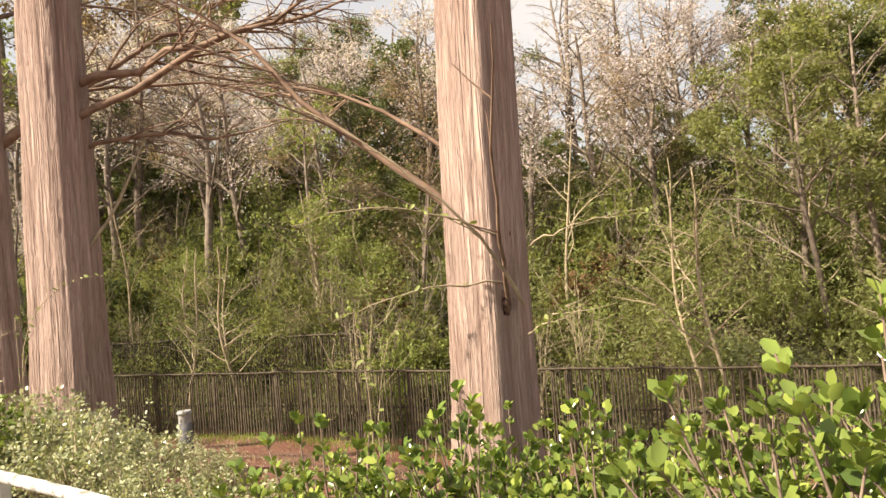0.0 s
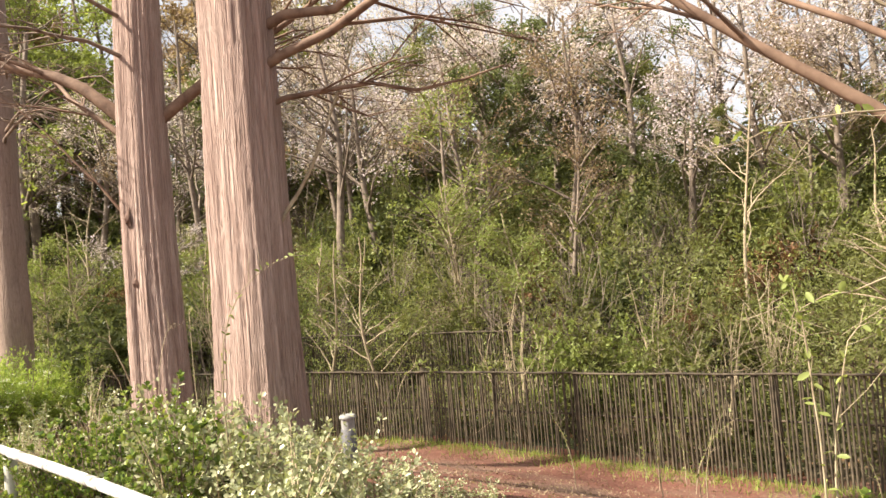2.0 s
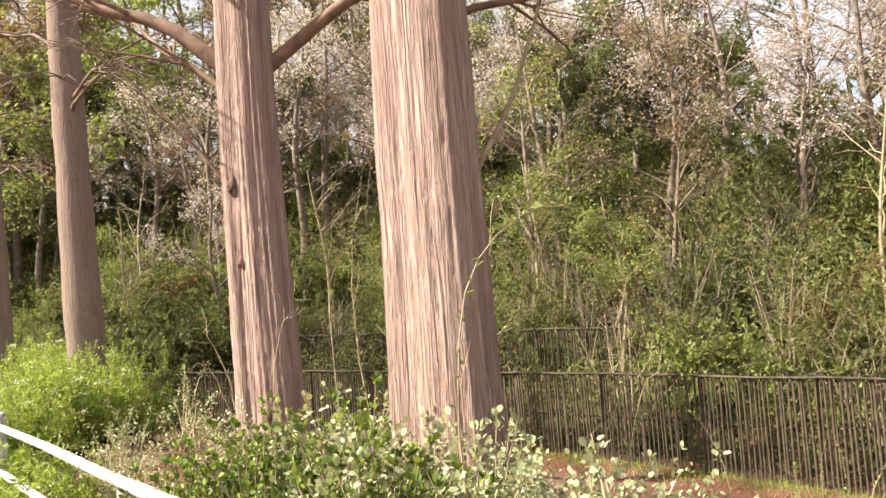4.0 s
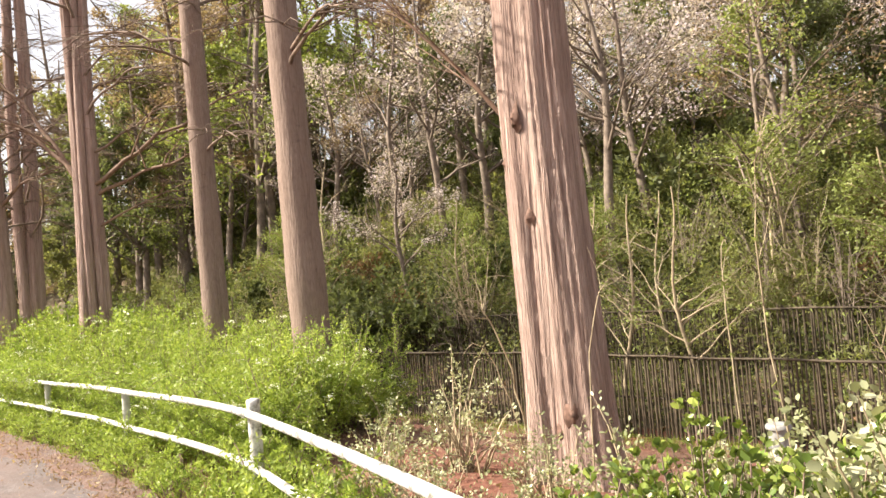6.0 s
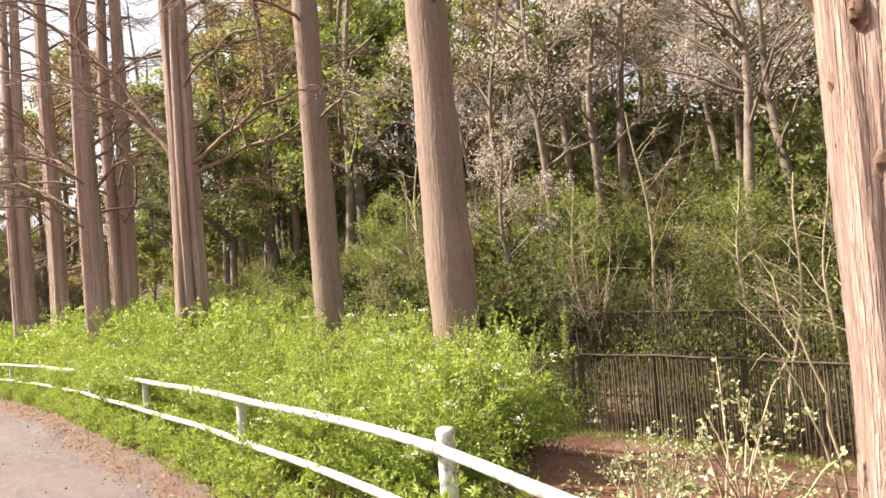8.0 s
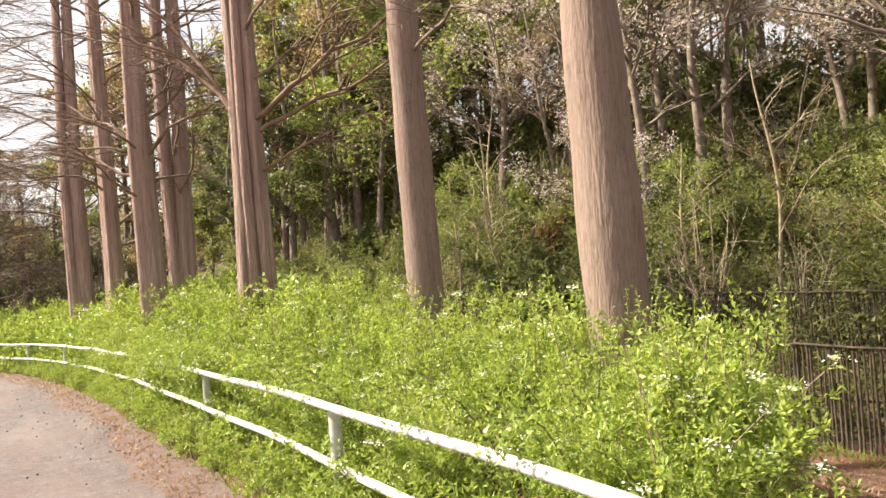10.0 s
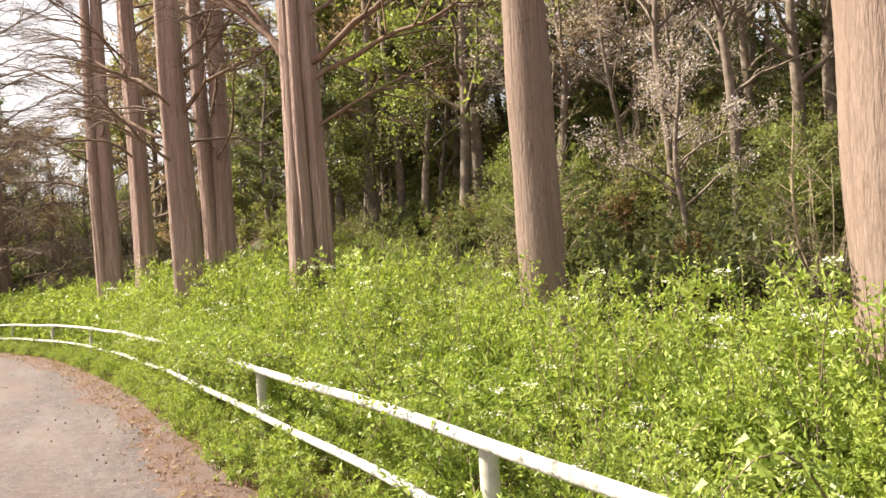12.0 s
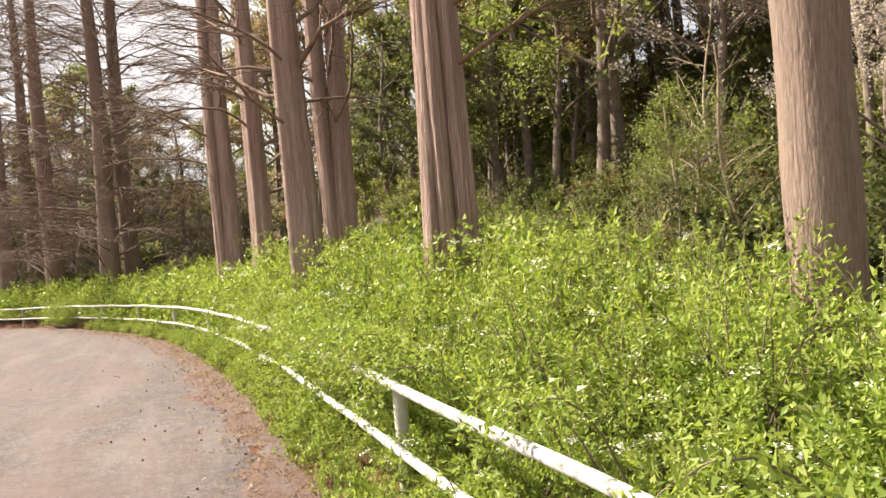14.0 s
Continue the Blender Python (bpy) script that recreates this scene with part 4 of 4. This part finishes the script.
sapling = [wood_tree(130, "slender pale sapling with a few fresh leaves", 5.5, 0.045, PALE_TWIG, 500, 0.07, YOUNG_LEAF, 1.4, 9), wood_tree(131, "slender sapling in fresh green leaf", 5.5, 0.05, PALE_TWIG, 2200, 0.08, YOUNG_LEAF, 2.0, 11), wood_tree(132, "slender bare sapling behind the fence", 6.5, 0.05, PALE_TWIG, limbs=9)]


def strew(kinds, count, x0, x1, up0, up1, lo, hi):
    out = []
    for k in range(count):
        x = rng.uniform(x0, x1)
        out.append((x, float(fence_y(x)) + rng.uniform(up0, up1), rng.uniform(0, 360), rng.uniform(lo, hi)))
    return out


scatter(bare, strew(bare, 14, -45, -14, 5, 22, 0.8, 1.3) + strew(bare, 26, -16, 14, 13, 30, 0.9, 1.4))
scatter(budding, strew(budding, 26, -42, -8, 3, 18, 0.7, 1.15) + strew(budding, 8, -8, 10, 5, 18, 0.7, 1.1))
scatter(ever, strew(ever, 18, -42, -10, 6, 22, 0.65, 1.1) + strew(ever, 6, -10, 2, 8, 16, 0.5, 0.75) + strew(ever, 9, 3, 14, 4, 20, 0.8, 1.2))
scatter(far_wood, strew(far_wood, 38, -70, -36, 1.5, 20, 0.8, 1.3) + [(rng.uniform(-92, -66), rng.uniform(-40, 14), rng.uniform(0, 360), rng.uniform(0.9, 1.4)) for k in range(34)])
tall = [copy_thing(far_wood[3], far_wood[3].matrix_basis) for k in range(2)]
for k in range(22):
    x = rng.uniform(-60, -27)
    y = float(fence_y(x)) + rng.uniform(11, 25)
    place(tall[k] if k < 2 else copy_thing(far_wood[(0, 3, 2, 3)[k % 4]], Matrix.Identity(4)), x, y, rng.uniform(0, 360), 0.0, rng.uniform(1.2, 1.7))
for k in range(16):
    x = rng.uniform(-52, -28)
    place(copy_thing(far_wood[(4, 3, 4, 2, 0)[k % 5]], Matrix.Identity(4)), x, float(fence_y(x)) + rng.uniform(5, 14), rng.uniform(0, 360), 0.0, rng.uniform(1.35, 1.8))
for k in range(14):
    place(copy_thing(far_wood[(3, 0, 3, 0, 2)[k % 5]], Matrix.Identity(4)), rng.uniform(-88, -65), rng.uniform(-34, 14), rng.uniform(0, 360), 0.0, rng.uniform(1.2, 1.65))
for k in range(9):
    x = rng.uniform(-1, 13)
    place(copy_thing(far_wood[(2, 3, 1, 2)[k % 4]], Matrix.Identity(4)), x, float(fence_y(x)) + rng.uniform(12, 22), rng.uniform(0, 360), 0.0, rng.uniform(0.9, 1.3))
for k in range(16):
    x = rng.uniform(-80, -44)
    place(copy_thing(far_wood[(3, 0, 3, 4, 0)[k % 5]], Matrix.Identity(4)), x, float(fence_y(x)) + rng.uniform(2, 20), rng.uniform(0, 360), 0.0, rng.uniform(1.5, 2.1))
for x, y, size, kind in ((1.0, 20.0, 0.95, 2), (2.6, 22.0, 1.1, 3), (3.6, 18.6, 0.9, 2), (5.0, 21.0, 1.1, 3), (6.4, 19.0, 1.0, 2), (0.0, 23.5, 1.0, 3), (-12.5, 27.0, 1.0, 0), (-10.0, 29.0, 1.1, 1), (-15.0, 28.5, 1.1, 0)):
    place(copy_thing(ever[kind], Matrix.Identity(4)), x, y, 70 * x, -0.4, size)
for x, y, size in ((-38.0, 19.0, 1.3), (-41.0, 17.5, 1.3), (-36.5, 23.0, 1.5), (-44.0, 19.0, 1.5)):
    place(copy_thing(budding[2], Matrix.Identity(4)), x, y, 60 * x, -0.3, size)
for x, y, size in ((-34.5, 10.8, 0.62), (-36.5, 11.8, 0.7)):
    place(copy_thing(ever[2], Matrix.Identity(4)), x, y, 40 * x, -0.5, size)
for x, y, size in ((-29.5, 11.8, 0.62), (-27.8, 13.0, 0.6), (-31.0, 12.6, 0.7)):
    place(copy_thing(budding[2], Matrix.Identity(4)), x, y, 50 * x, -0.3, size)
scatter(cherry, [(-25.0, 17.8, 0, 0.72), (-20, 23, 70, 1.0), (-14.5, 24, 140, 1.1), (-9, 25, 210, 1.15), (-5, 26, 280, 1.1), (-12, 28, 30, 1.2), (-24, 21, 40, 1.25), (-27, 23, 90, 1.35), (-21, 24.5, 160, 1.35), (-31.5, 20, 220, 1.25), (-18, 22, 300, 1.15), (-24.5, 26, 250, 1.4), (-1, 29, 170, 1.1), (-30, 22, 240, 1.0), (-37, 20, 310, 1.0), (-16, 27, 200, 1.2), (-7, 23, 60, 0.9), (-28, 21, 120, 0.9), (-3, 24, 10, 0.95)] + strew(cherry, 8, -30, 4, 12, 20, 0.9, 1.4))
scatter(sapling, [(-13.8, 16.0, 0, 1.0), (12.5, 18.0, 0, 0.8), (-0.9, 16.4, 0, 1.0)] + strew(sapling, 20, -34, 8, 0.5, 6, 0.7, 1.1))
for x, y, lean, size in ((1.5, 19.3, -12, 1.0), (2.7, 19.7, -8, 1.1)):
    copy_thing(bare[1], pose(x, y, gz(x, y), 0, lean, 40) @ Matrix.Scale(size, 4))


# ---- woven fence ----
def fence_panel(x0, x1, back, top, rng):
    root = tagged(new("wooden_fence"), "dark weathered fence of upright thin stakes", "fence", "fence below the slope")
    y0, y1 = float(fence_y(x0)) + back, float(fence_y(x1)) + back
    n = int(math.hypot(x1 - x0, y1 - y0) / 0.082)
    g = Geo()
    for k in range(n):
        u = (k + rng.uniform(0.2, 0.8)) / n
        x, y = x0 + (x1 - x0) * u, y0 + (y1 - y0) * u
        lean, w = rng.normal() * 0.02, rng.uniform(0.018, 0.028)
        bottom = gz(x, y) - 0.1
        tube(g, [(x, y, bottom), (x + lean * 0.5, y, (bottom + top) / 2), (x + lean, y + rng.normal() * 0.01, top + rng.uniform(-0.06, 0.03))], [w, w * 0.95, w * 0.8], 5, True)
    tagged(part("slats", g, FENCE_WOOD, root), kind="stuff")
    for h, name, out in ((-0.05, "top_rail", -0.04), (-0.95, "middle_rail", 0.045)):
        g = Geo()
        tube(g, [(x0, y0 + out, top + h), ((x0 + x1) / 2, (y0 + y1) / 2 + out, top + h - 0.015), (x1, y1 + out, top + h)], [0.026, 0.024, 0.026], 6, True)
        part(name, g, FENCE_WOOD, root)
    g = Geo()
    tube(g, [(x0, y0 + 0.05, gz(x0, y0) - 0.15), (x0, y0 + 0.05, top + 0.02)], [0.045, 0.042], 8, True)
    part("post", g, FENCE_WOOD, root)


rng = np.random.default_rng(5)
for x in np.arange(-38, 8, 2.0):
    fence_panel(x, x + 2.0, 0.0, -0.63 + 0.01 * math.sin(x), rng)
for x in np.arange(-30, -11, 2.0):
    fence_panel(x, x + 2.0, 2.3, 0.1, rng)


# ---- bollard lamp on the soil ----
COLUMN = plain("dark_grey_casing", (0.07, 0.07, 0.075), (0.13, 0.13, 0.14), 12, 0.6)

LANTERN = plain("frosted_grey_lantern", (0.2, 0.2, 0.2), (0.34, 0.34, 0.33), 12, 0.5)


def bollard(x, y):
    root = tagged(new("bollard_lamp"), "short dark bollard lamp with a pale lantern top", "lamp")
    root.location = (x, y, gz(x, y))
    g = Geo()
    tube(g, [(0, 0, h) for h in (-0.1, 0.5, 0.51)], [0.125, 0.125, 0.11], 18, True)
    part("column", g, COLUMN, root)
    g = Geo()
    tube(g, [(0, 0, h) for h in (0.51, 0.68)], [0.11, 0.11], 18, True)
    part("lantern", g, LANTERN, root, "pale frosted lantern ring")
    g = Geo()
    tube(g, [(0, 0, h) for h in (0.68, 0.7, 0.73)], [0.135, 0.14, 0.12], 18, True)
    part("cap", g, LANTERN, root, "pale grey cap")


bollard(-9.71, 9.87)


# ---- wild shoots ----
def shoot(a, b, c, r, count, seed, bark=PALE_TWIG):
    """A thin shoot from a by b to c, with a few young leaves."""
    k = np.random.default_rng(seed)
    root = tagged(new("wild_shoot"), "thin pale shoot with young leaves" if count else "thin bare brown shoot" if bark == LIMB else "thin bare pale twig", "shoot", "wild shoots by the trunks")
    a, b, c = (np.array(q, float) for q in (a, b, c))
    b = 2 * b - 0.5 * (a + c)
    s = np.linspace(0, 1, 12)
    pts = bezier(a, b, c, s) + k.normal(size=(12, 3)) * 0.008
    pts[0] = a
    g = Geo()
    tube(g, pts, r * (1 - 0.75 * s), 5)
    for j in range(3):
        u = k.uniform(0.3, 0.8)
        p = np.array([np.interp(u, s, pts[:, q]) for q in range(3)])
        e = p + k.normal(size=3) * 0.13 + (c - a) * 0.12
        tube(g, [p, (p + e) / 2 + k.normal(size=3) * 0.015, e], [r * 0.4, r * 0.3, r * 0.15], 3)
    part("stem", g, bark, root, smooth=True)
    if count:
        u = k.uniform(0.15, 1.0, count * 2)
        p = bezier(a, b, c, u)
        g = Geo()
        leaves(g, p, k.normal(size=(count * 2, 3)) + np.array([0, 0, 0.1]), 0.05, 0.45, k, True)
        tagged(part("foliage", g, YOUNG_LEAF, root), kind="stuff")


SHOOTS = (
    ((-1.40, 4.38, 1.45), (-1.63, 3.86, 2.06), (-2.37, 3.52, 2.71), 0.014, 0),
    ((-1.50, 4.33, 1.90), (-1.98, 3.82, 2.10), (-2.56, 3.56, 2.04), 0.007, 14),
    ((-1.38, 4.50, 1.80), (-1.03, 4.46, 1.94), (-0.60, 4.65, 1.97), 0.007, 9),
    ((-1.50, 4.33, 1.60), (-1.91, 3.75, 1.58), (-2.32, 3.58, 1.45), 0.007, 12),
    ((-1.40, 4.45, 1.25), (-1.18, 4.30, 1.37), (-1.05, 4.36, 1.46), 0.008, 20),
    ((-2.33, 3.98, 0.76), (-2.35, 3.95, 1.18), (-2.41, 3.90, 1.53), 0.006, 16),
    ((-2.33, 3.98, 0.91), (-2.25, 4.01, 1.15), (-2.06, 4.12, 1.26), 0.005, 9),
    ((-6.44, 5.91, 0.27), (-5.97, 6.22, 0.83), (-5.71, 6.37, 1.54), 0.007, 16),
    ((-6.03, 5.93, 0.75), (-5.82, 6.09, 0.75), (-5.57, 6.27, 0.76), 0.005, 10),
    ((-8.00, 6.05, 0.63), (-8.13, 5.90, 1.64), (-7.93, 6.04, 2.18), 0.007, 18),
    ((-8.26, 5.83, 0.65), (-8.28, 5.79, 1.21), (-8.25, 5.81, 1.49), 0.006, 6),
    ((-9.66, 6.33, 0.64), (-9.58, 6.39, 1.05), (-9.39, 6.58, 1.26), 0.008, 0),
    ((-10.59, 6.77, 0.67), (-10.72, 6.60, 0.82), (-10.89, 6.37, 1.21), 0.012, 0),
    ((-10.60, 6.75, 0.65), (-10.78, 6.54, 0.66), (-10.93, 6.34, 0.73), 0.008, 0),
    ((-10.22, 7.08, 0.26), (-10.11, 7.21, 0.47), (-10.03, 7.30, 0.68), 0.01, 4),
)
for k, (a, b, c, r, n) in enumerate(SHOOTS):
    if a[2] < 1.1:
        a = (a[0], a[1], gz(a[0], a[1]) - 0.05)
    shoot(a, b, c, r, n, 300 + k)
fringe = np.random.default_rng(61)
for k in range(16):
    x, y, h = fringe.uniform(-7.0, 2.0), fringe.uniform(11.8, 14.9), fringe.uniform(0.8, 1.9)
    z, dx = gz(x, y) - 0.05, fringe.normal() * 0.35
    shoot((x, y, z), (x + dx * 0.3, y, z + h * 0.6), (x + dx, y - 0.2, z + h), 0.009, 16, 400 + k)
shoot((-6.1, 4.5, gz(-6.1, 4.5) - 0.05), (-6.05, 4.32, 1.4), (-5.75, 5.0, 1.9), 0.007, 16, 342)
shoot((-6.68, 5.44, 2.14), (-6.45, 5.95, 3.0), (-6.23, 6.49, 4.52), 0.024, 0, 340)
shoot((-1.48, 4.33, 1.5), (-1.33, 3.8, 2.15), (-1.1, 3.3, 2.9), 0.017, 0, 341, LIMB)


def spray(x, seed):
    """A leafy hedge shoot that arches from behind the rail over its top pipe."""
    k = np.random.default_rng(seed)
    y, z = float(rail_y(x)), float(road_z(x))
    root = tagged(new("hedge_shoot"), "leafy yellow-green hedge shoot arching over the top rail", "shoot", "hedge shoots over the rail")
    a = np.array([x, y + 0.65, gz(x, y + 0.65) - 0.05])
    c = np.array([x + k.normal() * 0.25, y - k.uniform(0.12, 0.3), z + k.uniform(0.68, 0.95)])
    b = np.array([x + k.normal() * 0.1, y + 0.3, z + k.uniform(1.35, 1.6)])
    s = np.linspace(0, 1, 9)
    g = Geo()
    tube(g, bezier(a, b, c, s), 0.008 * (1 - 0.75 * s), 4)
    part("stem", g, TWIG, root, smooth=True)
    g = Geo()
    p = bezier(a, b, c, k.uniform(0.45, 1.0, 170)) + k.normal(size=(170, 3)) * 0.055
    leaves(g, p, k.normal(size=(170, 3)) + np.array([0, -0.4, 0.2]), 0.045, 0.5, k, False, True)
    tagged(part("foliage", g, HEDGE_LEAF, root), kind="stuff")


def sprig(seed):
    """An upright leafy shoot that stands out of the hedge's top."""
    k = np.random.default_rng(seed)
    root = tagged(new("hedge_shoot"), "upright fresh green shoot standing out of the hedge", "shoot", "upright hedge shoots")
    g, green = Geo(), Geo()
    for j in range(3):
        top = np.array([k.normal() * 0.13, k.normal() * 0.13, k.uniform(0.45, 0.8)])
        bend = top * 0.5 + np.array([k.normal() * 0.05, k.normal() * 0.05, 0])
        s = np.linspace(0, 1, 6)
        tube(g, bezier(np.zeros(3), bend, top, s), 0.006 * (1 - 0.7 * s), 4)
        p = bezier(np.zeros(3), bend, top, k.uniform(0.0, 1.0, 56))
        leaves(green, p, k.normal(size=(56, 3)) * np.array([1, 1, 0.4]) + np.array([0, 0, 0.55]), 0.046, 0.4, k)
    part("stem", g, TWIG, root, smooth=True)
    tagged(part("foliage", green, HEDGE_LEAF, root), kind="stuff")
    return root


pick = np.random.default_rng(15)
kinds = [sprig(560 + k) for k in range(4)]
for k in range(190):
    x = float(pick.uniform(-32, -13.2))
    d = float(pick.uniform(0.5, 3.4))
    ob = kinds[k % 4] if k < 4 else copy_thing(kinds[k % 4], Matrix.Identity(4))
    place(ob, x, float(rail_y(x)) + d, pick.uniform(0, 360), (0.55, 0.85, 1.1, 1.25)[min(int(d), 3)] * min(1.3, 0.75 + (-x - 13) * 0.045), pick.uniform(0.7, 1.1))
pick = np.random.default_rng(5)
for k in range(80):
    spray(float(pick.uniform(-24.3, -20.2)) if k < 64 else float(pick.uniform(-30, -13.5)), 500 + k)


# ---- grass and litter ----
def tufts(label, mat, seed, spots, size, ratio, lift=0.0):
    r = np.random.default_rng(seed)
    x, y = spots
    n = len(x)
    g = Geo()
    flat = r.normal(size=(n, 3)) * (0.45 if lift == 0 else 1) + np.array([0, 0, 1.0 if lift == 0 else 0.05])
    leaves(g, np.stack([x, y, land(x, y) + lift], -1), flat, size, ratio, r, False, True)
    tagged(part("grass" if lift == 0 else "leaf_litter", g, mat), label, "grass" if lift == 0 else "litter", kind="stuff")


rng = np.random.default_rng(21)
n = 26000
x = rng.uniform(-44, -9, n)
tufts("yellow-green grass on the verge under the rail", GRASS, 22, (x, rail_y(x) + rng.uniform(-0.5, 0.9, n) ** 1), 0.13, 0.09)
x = rng.uniform(-30, 6, 9000)
tufts("thin grass at the foot of the fence", GRASS, 23, (x, fence_y(x) - 0.05 - np.abs(rng.normal(0, 0.4, 9000))), 0.15, 0.1)
n = 9000
x = rng.uniform(-45, 4, n)
tufts("fallen reddish needles and leaves beside the lane", DRY_LEAF, 24, (x, rail_y(x) - 0.62 + rng.normal(0, 0.25, n)), 0.035, 0.3, 0.052)
n = 2600
x = rng.uniform(-40, -8, n)
tufts("pale fallen leaves along the edge of the lane", BUD_LEAF, 26, (x, rail_y(x) - 0.66 + rng.normal(0, 0.2, n)), 0.06, 0.4, 0.056)
n = 22000
x = rng.uniform(-24, 2, n)
tufts("pale fallen leaves on the soil", BUD_LEAF, 25, (x, rail_y(x) + 0.5 + rng.uniform(0, 1, n) * (fence_y(x) - rail_y(x) - 0.5)), 0.05, 0.5, 0.012)


def gravel():
    r = np.random.default_rng(31)
    n = 3500
    x = r.uniform(-34, -11, n)
    y = rail_y(x) - 0.55 - np.abs(r.normal(0, 1.5, n))
    z = road_z(x) + 0.026
    q = r.uniform(0.004, 0.013, n)
    a = r.uniform(0, 6.28, n)
    v = np.stack([np.stack([x + q * np.cos(a + k * 2.09) * 1.2, y + q * np.sin(a + k * 2.09), z], -1) for k in range(3)] + [np.stack([x, y, z + q * 1.1], -1)], 1).reshape(-1, 3)
    b = np.arange(n)[:, None] * 4
    g = Geo()
    g.add(v, np.concatenate([b + np.array([[0, 1, 3]]), b + np.array([[1, 2, 3]]), b + np.array([[2, 0, 3]])]))
    tagged(part("gravel", g, STONE), "loose grey grit and cone scales on the asphalt", "gravel", kind="stuff")


gravel()


def cones():
    r = np.random.default_rng(33)
    g = Geo()
    for k in range(60):
        x = r.uniform(-34, -14)
        y = float(rail_y(x)) - 0.6 - abs(r.normal(0, 1.4))
        q, z = r.uniform(0.008, 0.014), float(road_z(x)) + 0.03
        tube(g, [(x, y, z), (x, y, z + q * 0.5), (x, y, z + q * 1.3), (x, y, z + q * 1.7)], [q * 0.6, q, q * 0.8, q * 0.1], 7)
    tagged(part("fallen_cones", g, KNOT), "small dark fallen cones on the asphalt", "cones", kind="stuff")


cones()
